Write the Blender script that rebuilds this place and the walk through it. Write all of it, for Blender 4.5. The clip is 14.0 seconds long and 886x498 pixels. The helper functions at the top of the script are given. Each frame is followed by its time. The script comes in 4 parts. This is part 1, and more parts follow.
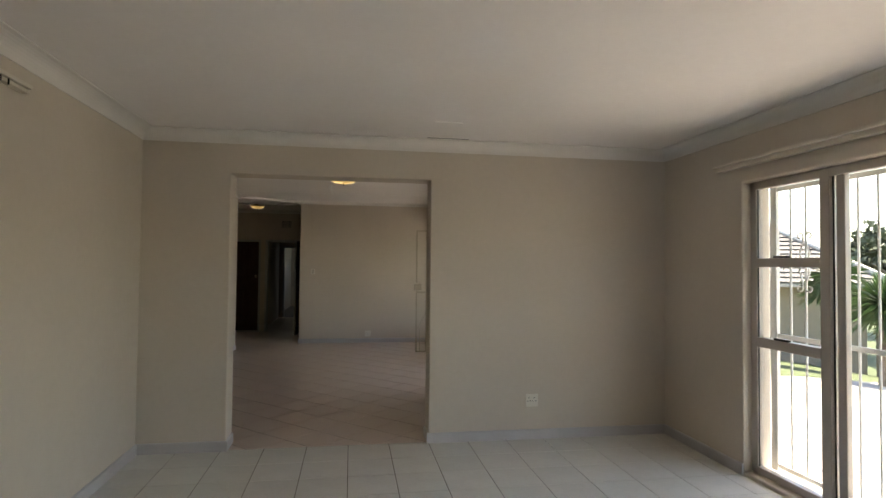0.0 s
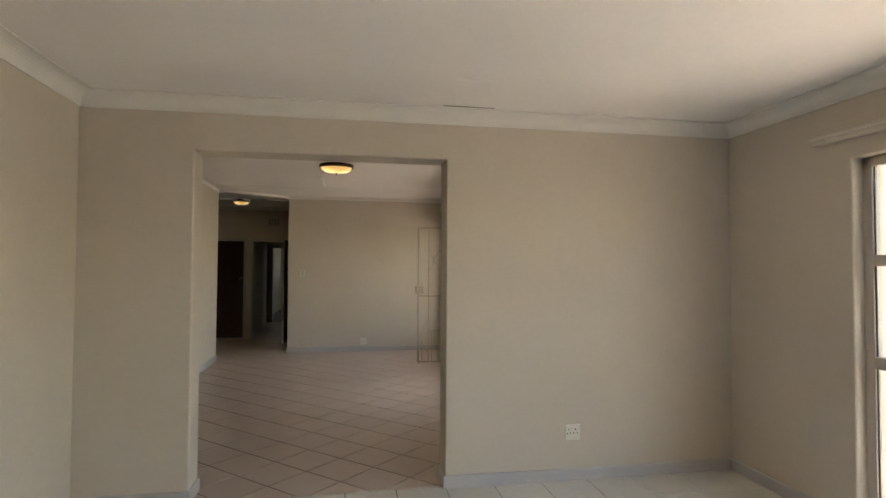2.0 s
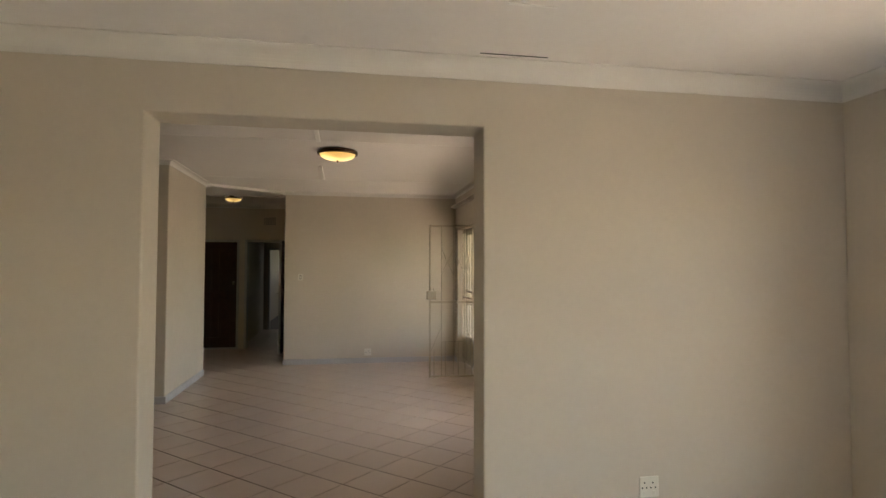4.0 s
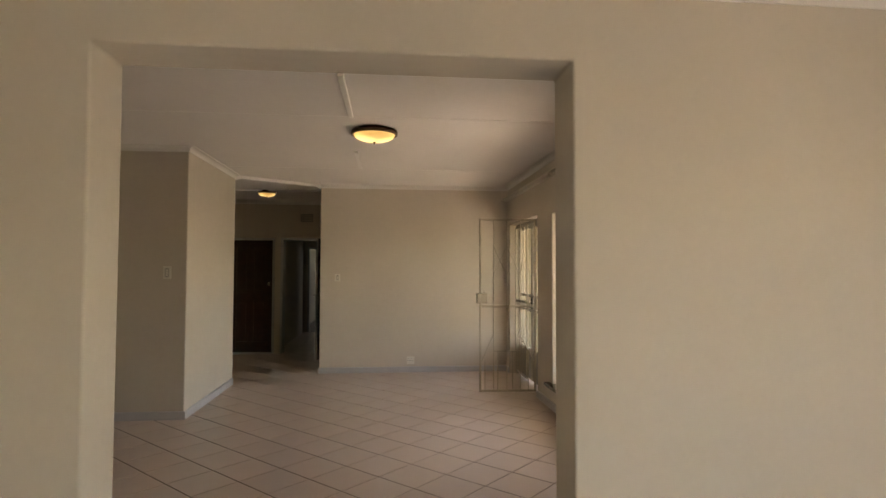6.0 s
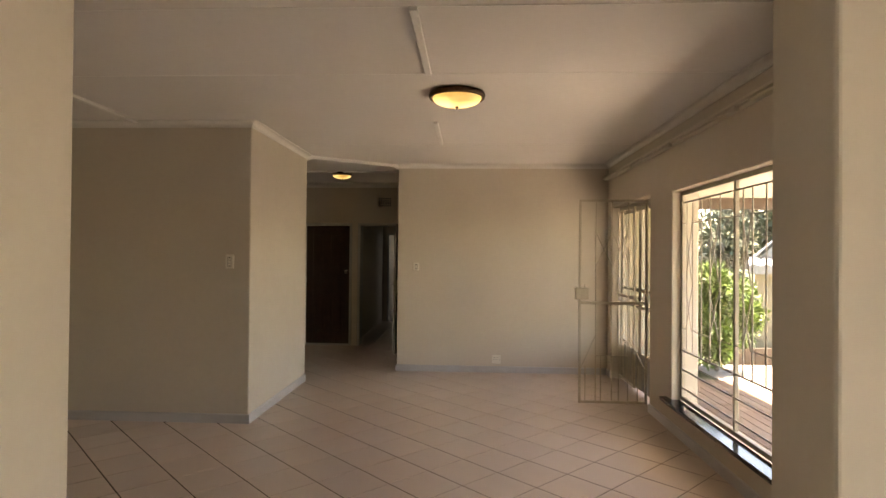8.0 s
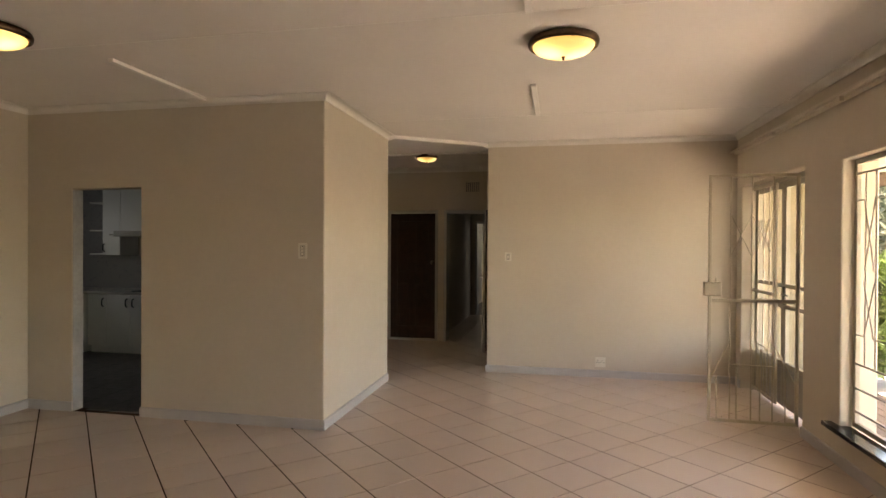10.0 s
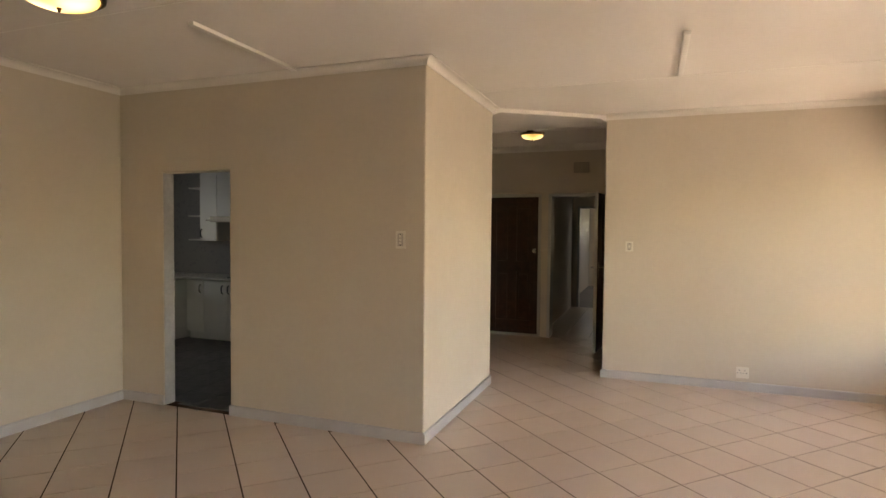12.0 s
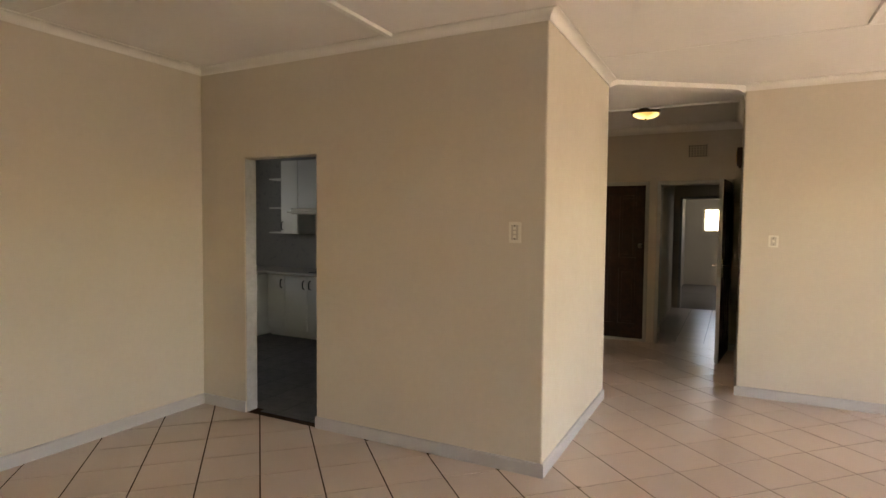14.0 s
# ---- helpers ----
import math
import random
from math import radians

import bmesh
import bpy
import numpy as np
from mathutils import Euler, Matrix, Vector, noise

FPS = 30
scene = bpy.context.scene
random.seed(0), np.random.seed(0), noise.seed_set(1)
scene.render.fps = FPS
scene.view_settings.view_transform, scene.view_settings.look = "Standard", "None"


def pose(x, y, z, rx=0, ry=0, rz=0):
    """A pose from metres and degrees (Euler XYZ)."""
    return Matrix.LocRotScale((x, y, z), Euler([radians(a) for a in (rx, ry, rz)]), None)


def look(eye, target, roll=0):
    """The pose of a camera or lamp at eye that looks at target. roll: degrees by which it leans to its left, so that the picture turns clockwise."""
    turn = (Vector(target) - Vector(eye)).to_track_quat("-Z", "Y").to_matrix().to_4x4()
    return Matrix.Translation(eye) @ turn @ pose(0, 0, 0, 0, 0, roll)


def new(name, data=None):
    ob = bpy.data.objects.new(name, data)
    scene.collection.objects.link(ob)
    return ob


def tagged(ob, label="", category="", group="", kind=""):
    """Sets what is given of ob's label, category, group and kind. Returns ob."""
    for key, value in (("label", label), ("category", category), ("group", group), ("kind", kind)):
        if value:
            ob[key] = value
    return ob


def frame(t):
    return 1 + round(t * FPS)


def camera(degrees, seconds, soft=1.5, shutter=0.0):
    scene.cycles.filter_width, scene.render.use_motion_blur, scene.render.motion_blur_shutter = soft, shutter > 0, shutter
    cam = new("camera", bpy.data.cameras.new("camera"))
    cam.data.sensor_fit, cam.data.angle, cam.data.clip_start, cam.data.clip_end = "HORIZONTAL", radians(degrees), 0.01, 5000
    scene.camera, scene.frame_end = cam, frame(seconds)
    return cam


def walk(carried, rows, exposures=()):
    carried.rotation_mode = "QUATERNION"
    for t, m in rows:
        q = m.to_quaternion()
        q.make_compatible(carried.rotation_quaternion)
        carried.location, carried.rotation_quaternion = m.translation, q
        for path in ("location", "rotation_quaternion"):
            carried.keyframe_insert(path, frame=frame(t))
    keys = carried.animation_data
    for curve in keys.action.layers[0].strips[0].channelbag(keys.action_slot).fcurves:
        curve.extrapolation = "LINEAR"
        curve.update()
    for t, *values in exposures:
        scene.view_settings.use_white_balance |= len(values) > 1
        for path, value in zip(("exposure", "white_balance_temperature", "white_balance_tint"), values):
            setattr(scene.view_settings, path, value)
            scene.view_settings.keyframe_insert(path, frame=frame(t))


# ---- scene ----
cam = camera(76.37, 14.0)
PATH = [
    (0, (0.090, 0.028, 1.498), (0.411, 2.001, 1.557), 0.57),
    (0.5, (0.039, 0.265, 1.513), (0.366, 2.237, 1.571), 0.60),
    (1, (0.033, 0.514, 1.511), (0.368, 2.485, 1.569), 0.47),
    (1.5, (0.046, 0.763, 1.514), (0.388, 2.732, 1.575), 0.48),
    (2, (0.059, 1.001, 1.497), (0.408, 2.970, 1.558), 0.30),
    (2.5, (0.045, 1.257, 1.502), (0.400, 3.224, 1.566), 0.20),
    (5, (0.071, 2.412, 1.482), (0.373, 4.388, 1.557), 0.08),
    (5.5, (0.093, 2.635, 1.490), (0.349, 4.618, 1.565), 0.05),
    (6, (0.104, 2.853, 1.477), (0.295, 4.843, 1.551), 0.18),
    (6.5, (0.085, 3.060, 1.493), (0.214, 5.054, 1.564), 0.15),
    (7, (0.075, 3.276, 1.490), (0.132, 5.275, 1.550), 0.11),
    (7.5, (0.082, 3.487, 1.498), (0.062, 5.487, 1.542), 0.17),
    (8, (0.076, 3.710, 1.521), (-0.021, 5.707, 1.541), 0.51),
    (10.5, (-0.121, 4.585, 1.492), (-0.603, 6.526, 1.465), 0.32),
    (11, (-0.212, 4.739, 1.522), (-0.770, 6.659, 1.477), 0.45),
    (11.5, (-0.310, 4.870, 1.511), (-0.927, 6.771, 1.453), 0.47),
    (12, (-0.407, 5.032, 1.517), (-1.104, 6.905, 1.447), 0.53),
    (12.5, (-0.522, 5.147, 1.512), (-1.284, 6.994, 1.432), 0.47),
    (13, (-0.661, 5.291, 1.503), (-1.489, 7.109, 1.423), 0.56),
    (13.5, (-0.783, 5.404, 1.501), (-1.661, 7.199, 1.416), 0.56),
    (14, (-0.922, 5.503, 1.495), (-1.840, 7.277, 1.401), 0.52),
]
EXPOSURE = 3.8
walk(cam, [(t, look(eye, target, roll)) for t, eye, target, roll in PATH],
     [(t, EXPOSURE + e, k, v) for t, e, k, v in ((0.0, -0.79, 7850, 15), (1.0, -0.50, 8000, 15), (2.0, -0.17, 8200, 16), (2.5, -0.08, 8350, 16), (5.0, -0.04, 8900, 18.5), (8.0, 0.22, 9700, 22), (10.5, 0.66, 9700, 23), (14.0, 1.12, 9500, 23))])

# ---- light ----
world = bpy.data.worlds.new("daylight")
scene.world = world
world.use_nodes = True
wn = world.node_tree
sky = wn.nodes.new("ShaderNodeTexSky")
sky.sky_type, sky.sun_disc = "NISHITA", False
sky.sun_elevation, sky.sun_rotation = radians(69), radians(80)
wn.links.new(sky.outputs[0], wn.nodes["Background"].inputs[0])
wn.nodes["Background"].inputs[1].default_value = 0.12

sun_data = bpy.data.lights.new("sun", "SUN")
sun_data.energy, sun_data.angle, sun_data.color = 4.0, radians(0.6), (1.0, 0.955, 0.90)
sun = new("sun", sun_data)
sun.matrix_world = look((5.4, -0.9, 14), (0, 0, 0.0))


def window_light(name, at, toward, w, h, power, color=(1.0, 0.97, 0.93)):
    """Skylight that enters by an opening out of view."""
    d = bpy.data.lights.new(name, "AREA")
    d.shape, d.size, d.size_y, d.energy, d.color = "RECTANGLE", w, h, power, color
    ob = new(name, d)
    ob.matrix_world = look(at, toward)
    return ob


window_light("skylight_kitchen", (-7.42, 9.9, 1.5), (-5, 9.9, 1.0), 1.2, 1.0, 0.30, (0.60, 0.80, 1.0))
window_light("skylight_bedroom", (0.97, 18.6, 1.5), (-1, 18.6, 1.0), 1.4, 1.1, 0.75, (0.66, 0.83, 1.0))


# ---- materials ----
def mat(name, color, rough=0.6, metal=0.0, grain=0.0, grain_scale=60.0, blot=0.0, blot_scale=1.5, bump=0.0, bump_scale=120.0,
        dirt=None, dirt_amount=0.0, dirt_scale=2.5, random_amount=0.0, spec=0.5, sheen_vary=0.15):
    """Paint, stone, metal or wood with grain, blots and fine relief."""
    m = bpy.data.materials.new(name)
    m.use_nodes = True
    nt = m.node_tree
    b = nt.nodes["Principled BSDF"]
    b.inputs["Roughness"].default_value, b.inputs["Metallic"].default_value = rough, metal
    b.inputs["Specular IOR Level"].default_value = spec
    co = nt.nodes.new("ShaderNodeTexCoord")

    def tex(scale, detail=4.0):
        n = nt.nodes.new("ShaderNodeTexNoise")
        n.inputs["Scale"].default_value, n.inputs["Detail"].default_value = scale, detail
        nt.links.new(co.outputs["Object"], n.inputs["Vector"])
        return n.outputs["Fac"]

    def mapped(src, lo, hi, f0=0.3, f1=0.7):
        n = nt.nodes.new("ShaderNodeMapRange")
        n.inputs["From Min"].default_value, n.inputs["From Max"].default_value = f0, f1
        n.inputs["To Min"].default_value, n.inputs["To Max"].default_value = lo, hi
        nt.links.new(src, n.inputs["Value"])
        return n.outputs["Result"]

    value = None
    for amount, scale in ((grain, grain_scale), (blot, blot_scale)):
        if amount:
            v = mapped(tex(scale), 1 - amount, 1 + amount)
            if value is None:
                value = v
            else:
                n = nt.nodes.new("ShaderNodeMath")
                n.operation = "MULTIPLY"
                nt.links.new(value, n.inputs[0])
                nt.links.new(v, n.inputs[1])
                value = n.outputs[0]
    if random_amount:
        info = nt.nodes.new("ShaderNodeObjectInfo")
        v = mapped(info.outputs["Random"], 1 - random_amount, 1 + random_amount, 0, 1)
        if value is None:
            value = v
        else:
            n = nt.nodes.new("ShaderNodeMath")
            n.operation = "MULTIPLY"
            nt.links.new(value, n.inputs[0])
            nt.links.new(v, n.inputs[1])
            value = n.outputs[0]
    base = nt.nodes.new("ShaderNodeRGB")
    base.outputs[0].default_value = (*color, 1)
    out = base.outputs[0]
    if value is not None:
        n = nt.nodes.new("ShaderNodeVectorMath")
        n.operation = "SCALE"
        nt.links.new(out, n.inputs[0])
        nt.links.new(value, n.inputs["Scale"])
        out = n.outputs["Vector"]
    if dirt:
        n = nt.nodes.new("ShaderNodeMixRGB")
        nt.links.new(mapped(tex(dirt_scale, 8.0), 0.0, dirt_amount, 0.52, 0.72), n.inputs["Fac"])
        nt.links.new(out, n.inputs["Color1"])
        n.inputs["Color2"].default_value = (*dirt, 1)
        out = n.outputs["Color"]
    nt.links.new(out, b.inputs["Base Color"])
    if (grain or blot) and sheen_vary:
        nt.links.new(mapped(tex(grain_scale * 0.4), rough * (1 - sheen_vary), min(1.0, rough * (1 + sheen_vary))), b.inputs["Roughness"])
    if bump:
        n = nt.nodes.new("ShaderNodeBump")
        n.inputs["Strength"].default_value, n.inputs["Distance"].default_value = bump, 0.004
        nt.links.new(tex(bump_scale, 6.0), n.inputs["Height"])
        nt.links.new(n.outputs["Normal"], b.inputs["Normal"])
    return m


M_wall = mat("cream_wall_paint", (0.606, 0.540, 0.458), 0.75, grain=0.012, grain_scale=25, blot=0.03, blot_scale=1.1, bump=0.035, bump_scale=16,
             dirt=(0.5, 0.43, 0.33), dirt_amount=0.08, dirt_scale=0.9, spec=0.3)
M_ceil = mat("white_ceiling_paint", (0.82, 0.79, 0.765), 0.85, grain=0.01, grain_scale=20, blot=0.03, blot_scale=0.8, bump=0.03, bump_scale=16, spec=0.2)
M_corn = mat("white_cornice_paint", (0.76, 0.735, 0.695), 0.6, blot=0.03, blot_scale=4, bump=0.08, spec=0.3)
M_base = mat("grey_skirting_paint", (0.49, 0.475, 0.48), 0.4, blot=0.05, blot_scale=3, bump=0.03, bump_scale=20)
M_tile_b = mat("beige_floor_tile", (0.585, 0.472, 0.408), 0.28, blot=0.035, blot_scale=1.3, random_amount=0.03, sheen_vary=0.0)
M_grout_b = mat("brown_grout", (0.075, 0.044, 0.028), 0.95, grain=0.3, grain_scale=30, bump=0.3, spec=0.08)
M_tile_a = mat("white_floor_tile", (0.70, 0.69, 0.635), 0.16, grain=0.02, grain_scale=30, blot=0.03, blot_scale=4, random_amount=0.03,
               bump=0.02, bump_scale=20)
M_grout_a = mat("grey_grout", (0.16, 0.14, 0.115), 0.95, grain=0.35, grain_scale=9, bump=0.3, spec=0.08)
M_slate = mat("dark_kitchen_tile", (0.10, 0.095, 0.10), 0.45, grain=0.15, grain_scale=30, blot=0.1, random_amount=0.1, bump=0.1)
M_slate_g = mat("dark_kitchen_grout", (0.05, 0.05, 0.05), 0.9, grain=0.1)
M_carpet = mat("grey_carpet", (0.22, 0.20, 0.19), 0.95, grain=0.2, grain_scale=200, blot=0.06, bump=0.6, bump_scale=400)
M_wood = mat("dark_stained_door_wood", (0.05, 0.019, 0.012), 0.35, grain=0.3, grain_scale=18, blot=0.1, bump=0.15, bump_scale=40)
M_doorframe = mat("grey_door_frame_paint", (0.50, 0.49, 0.46), 0.45, grain=0.03, blot=0.04, bump=0.08)
M_leaf_edge = mat("pale_door_edge_paint", (0.55, 0.54, 0.5), 0.5, blot=0.05)
M_metal = mat("chrome_metal", (0.75, 0.74, 0.72), 0.22, 1.0, grain=0.03)
M_brass = mat("aged_brass", (0.60, 0.45, 0.22), 0.3, 1.0, grain=0.1)
M_bronze = mat("dark_bronze_rim", (0.075, 0.04, 0.02), 0.32, 0.6, grain=0.2, grain_scale=80, blot=0.1, blot_scale=20)
M_bar = mat("cream_bar_paint", (0.47, 0.41, 0.32), 0.45, grain=0.06, grain_scale=80, blot=0.08, blot_scale=9, bump=0.15)
# cream bar paint darkened for the window guard, which stands against the light
M_bar_backlit = mat("backlit_cream_bar_paint", (0.38, 0.34, 0.28), 0.5, grain=0.06, grain_scale=80, blot=0.08, blot_scale=9, bump=0.1)
# ceiling white made lighter, so raised strips look lit from the window
M_strip_lit = mat("window_lit_strip_paint", (0.88, 0.86, 0.83), 0.5, blot=0.03, blot_scale=4)
M_soffit = mat("white_soffit_paint", (0.62, 0.59, 0.52), 0.8, blot=0.04, blot_scale=2)
M_jamb = mat("pale_bare_plaster", (0.44, 0.44, 0.455), 0.9, grain=0.06, grain_scale=30, blot=0.1, blot_scale=5, bump=0.3, bump_scale=60)
M_bar_out = mat("white_bar_paint", (0.70, 0.69, 0.66), 0.4, grain=0.05, blot=0.05, bump=0.1)
M_alu = mat("bronze_grey_aluminium", (0.50, 0.455, 0.41), 0.42, 0.15, grain=0.04, grain_scale=120, blot=0.04)
M_rubber = mat("black_rubber_seal", (0.015, 0.015, 0.015), 0.6, grain=0.05)
M_steel = mat("cream_steel_frame_paint", (0.40, 0.36, 0.29), 0.45, grain=0.05, blot=0.06, bump=0.1)
M_panel = mat("grey_door_panel_paint", (0.33, 0.31, 0.28), 0.5, grain=0.05, blot=0.06, bump=0.1)
M_sill = mat("black_polished_stone", (0.018, 0.018, 0.022), 0.12, grain=0.2, grain_scale=150, blot=0.1)
M_plastic_grey = mat("shaded_switch_plastic", (0.50, 0.46, 0.40), 0.4, grain=0.02, blot=0.03)
M_plastic = mat("white_switch_plastic", (0.72, 0.68, 0.60), 0.35, grain=0.02, blot=0.03)
M_dark = mat("dark_slot", (0.02, 0.02, 0.02), 0.7)
M_rail = mat("white_rail_paint", (0.66, 0.60, 0.51), 0.45, grain=0.03, blot=0.06, bump=0.1)
M_cab = mat("white_cabinet_laminate", (0.68, 0.69, 0.70), 0.35, grain=0.015, blot=0.02)
M_worktop = mat("grey_worktop_laminate", (0.30, 0.29, 0.28), 0.3, grain=0.2, grain_scale=150, blot=0.06)
M_black = mat("black_handle_plastic", (0.015, 0.014, 0.014), 0.35, grain=0.05)
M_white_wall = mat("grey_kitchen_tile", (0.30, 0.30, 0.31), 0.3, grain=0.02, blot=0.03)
M_ext = mat("cream_exterior_plaster", (0.29, 0.25, 0.175), 0.9, grain=0.06, grain_scale=20, blot=0.06, bump=0.6, bump_scale=60)
M_concrete = mat("pale_concrete_paving", (0.31, 0.284, 0.258), 0.9, grain=0.08, grain_scale=40, blot=0.12, blot_scale=0.7, bump=0.4)
M_deck = mat("weathered_deck_wood", (0.22, 0.145, 0.10), 0.75, grain=0.25, grain_scale=15, blot=0.1, random_amount=0.2, bump=0.4)
M_grass = mat("lawn_green", (0.045, 0.062, 0.02), 0.9, grain=0.35, grain_scale=40, blot=0.2, blot_scale=0.8, bump=1.0, bump_scale=120)
M_soil = mat("dark_garden_soil", (0.09, 0.065, 0.045), 0.95, grain=0.3, grain_scale=30, blot=0.2, bump=0.8)
M_leaf = mat("bright_leaf", (0.085, 0.15, 0.022), 0.5, grain=0.3, grain_scale=6, blot=0.25, blot_scale=3)
M_leaf_dark = mat("dark_leaf", (0.065, 0.08, 0.046), 0.55, grain=0.3, grain_scale=6, blot=0.25)
M_spiky = mat("spiky_leaf", (0.05, 0.10, 0.03), 0.4, grain=0.25, grain_scale=5, blot=0.2)
M_bark = mat("grey_bark", (0.17, 0.13, 0.10), 0.9, grain=0.3, grain_scale=12, blot=0.2, bump=0.8, bump_scale=25)
M_roof = mat("grey_roof_tile", (0.11, 0.105, 0.10), 0.85, grain=0.2, grain_scale=12, blot=0.15, random_amount=0.15, bump=0.4)
M_sheet = mat("corrugated_sheet", (0.30, 0.31, 0.31), 0.45, 0.4, grain=0.05, blot=0.08)
M_fascia = mat("brown_fascia_board", (0.10, 0.06, 0.04), 0.6, grain=0.2, blot=0.1, bump=0.2)
M_house = mat("beige_house_plaster", (0.26, 0.225, 0.175), 0.9, grain=0.06, grain_scale=15, blot=0.08, bump=0.4)
M_white_ext = mat("pale_gable_plaster", (0.40, 0.39, 0.36), 0.9, grain=0.05, blot=0.06, bump=0.4)


def glass(name):
    m = bpy.data.materials.new(name)
    m.use_nodes = True
    nt = m.node_tree
    nt.nodes.remove(nt.nodes["Principled BSDF"])
    tr, gl, mix, lw, pw, ma = (nt.nodes.new("ShaderNode" + k) for k in ("BsdfTransparent", "BsdfGlossy", "MixShader", "LayerWeight", "Math", "Math"))
    tr.inputs[0].default_value = (0.95, 0.97, 0.96, 1)
    gl.inputs["Roughness"].default_value = 0.02
    lw.inputs["Blend"].default_value = 0.5
    pw.operation, ma.operation = "POWER", "MULTIPLY_ADD"
    pw.inputs[1].default_value = 5.0
    ma.inputs[1].default_value, ma.inputs[2].default_value = 0.9, 0.04
    nt.links.new(lw.outputs["Facing"], pw.inputs[0])
    nt.links.new(pw.outputs[0], ma.inputs[0])
    nt.links.new(ma.outputs[0], mix.inputs[0])
    nt.links.new(tr.outputs[0], mix.inputs[1])
    nt.links.new(gl.outputs[0], mix.inputs[2])
    nt.links.new(mix.outputs[0], nt.nodes["Material Output"].inputs[0])
    return m


M_glass = glass("clear_window_glass")


def lamp_glass(name, strength):
    """Lit alabaster glass: the glow of two bulbs behind clouded glass."""
    m = mat(name, (0.75, 0.62, 0.36), 0.3)
    nt = m.node_tree
    b = nt.nodes["Principled BSDF"]
    co, n, r = nt.nodes.new("ShaderNodeTexCoord"), nt.nodes.new("ShaderNodeTexNoise"), nt.nodes.new("ShaderNodeValToRGB")
    n.inputs["Scale"].default_value, n.inputs["Detail"].default_value = 8, 3
    nt.links.new(co.outputs["Object"], n.inputs["Vector"])
    near = []
    for at in ((-0.075, -0.02, -0.06), (0.075, 0.02, -0.06)):
        d = nt.nodes.new("ShaderNodeVectorMath")
        d.operation = "DISTANCE"
        d.inputs[1].default_value = at
        nt.links.new(co.outputs["Object"], d.inputs[0])
        near.append(d.outputs["Value"])
    lo = nt.nodes.new("ShaderNodeMath")
    lo.operation = "MINIMUM"
    nt.links.new(near[0], lo.inputs[0])
    nt.links.new(near[1], lo.inputs[1])
    glow = nt.nodes.new("ShaderNodeMapRange")
    glow.inputs["From Min"].default_value, glow.inputs["From Max"].default_value = 0.03, 0.13
    glow.inputs["To Min"].default_value, glow.inputs["To Max"].default_value = 1.0, 0.0
    nt.links.new(lo.outputs[0], glow.inputs["Value"])
    mix = nt.nodes.new("ShaderNodeMath")
    mix.operation = "MULTIPLY_ADD"
    mix.inputs[1].default_value = 0.35
    nt.links.new(n.outputs["Fac"], mix.inputs[0])
    nt.links.new(glow.outputs["Result"], mix.inputs[2])
    r.color_ramp.elements[0].position, r.color_ramp.elements[0].color = 0.12, (0.42, 0.26, 0.075, 1)
    r.color_ramp.elements[1].position, r.color_ramp.elements[1].color = 1.0, (1.35, 1.05, 0.5, 1)
    e = r.color_ramp.elements.new(0.55)
    e.color = (0.95, 0.68, 0.26, 1)
    nt.links.new(mix.outputs[0], r.inputs["Fac"])
    nt.links.new(r.outputs[0], b.inputs["Emission Color"])
    b.inputs["Emission Strength"].default_value = strength
    return m


M_bowl = lamp_glass("lit_alabaster_glass", 0.10)
M_bowl_dim = lamp_glass("dimly_lit_alabaster_glass", 0.06)


# ---- mesh helpers ----
def part(name, bm, material, parent=None, label="", smooth=False):
    """Links a bmesh as one mesh object, under parent if there is one."""
    me = bpy.data.meshes.new(name)
    bmesh.ops.recalc_face_normals(bm, faces=bm.faces)
    bm.to_mesh(me)
    bm.free()
    me.materials.append(material)
    if smooth:
        me.polygons.foreach_set("use_smooth", [True] * len(me.polygons))
    ob = new(name, me)
    if parent is not None:
        ob.parent = parent
    if label:
        tagged(ob, label)
    return ob


def thing(name, label, category, at=(0, 0, 0), rz=0.0, group="", kind=""):
    ob = tagged(new(name), label, category, group, kind)
    ob.matrix_basis = pose(*at, 0, 0, rz)
    return ob


def box(x0, y0, z0, x1, y1, z1, bevel=0.0, bm=None, seg=2):
    """A box between two corners, with rounded edges."""
    own = bmesh.new()
    bmesh.ops.create_cube(own, size=1.0, matrix=Matrix.Translation(((x0 + x1) / 2, (y0 + y1) / 2, (z0 + z1) / 2)) @ Matrix.Diagonal((abs(x1 - x0), abs(y1 - y0), abs(z1 - z0), 1)))
    if bevel:
        bmesh.ops.bevel(own, geom=own.edges[:], offset=bevel, segments=seg, profile=0.5, affect="EDGES")
    return joined(bm, own)


def joined(bm, own):
    if bm is None:
        return own
    me = bpy.data.meshes.new("tmp")
    own.to_mesh(me)
    own.free()
    bm.from_mesh(me)
    bpy.data.meshes.remove(me)
    return bm


def rod(p, q, r, bm=None, n=8, r2=None):
    """A round bar from p to q."""
    p, q = Vector(p), Vector(q)
    own = bmesh.new()
    m = Matrix.Translation((p + q) / 2) @ (q - p).to_track_quat("Z", "Y").to_matrix().to_4x4()
    bmesh.ops.create_cone(own, cap_ends=True, segments=n, radius1=r, radius2=r if r2 is None else r2, depth=(q - p).length, matrix=m)
    return joined(bm, own)


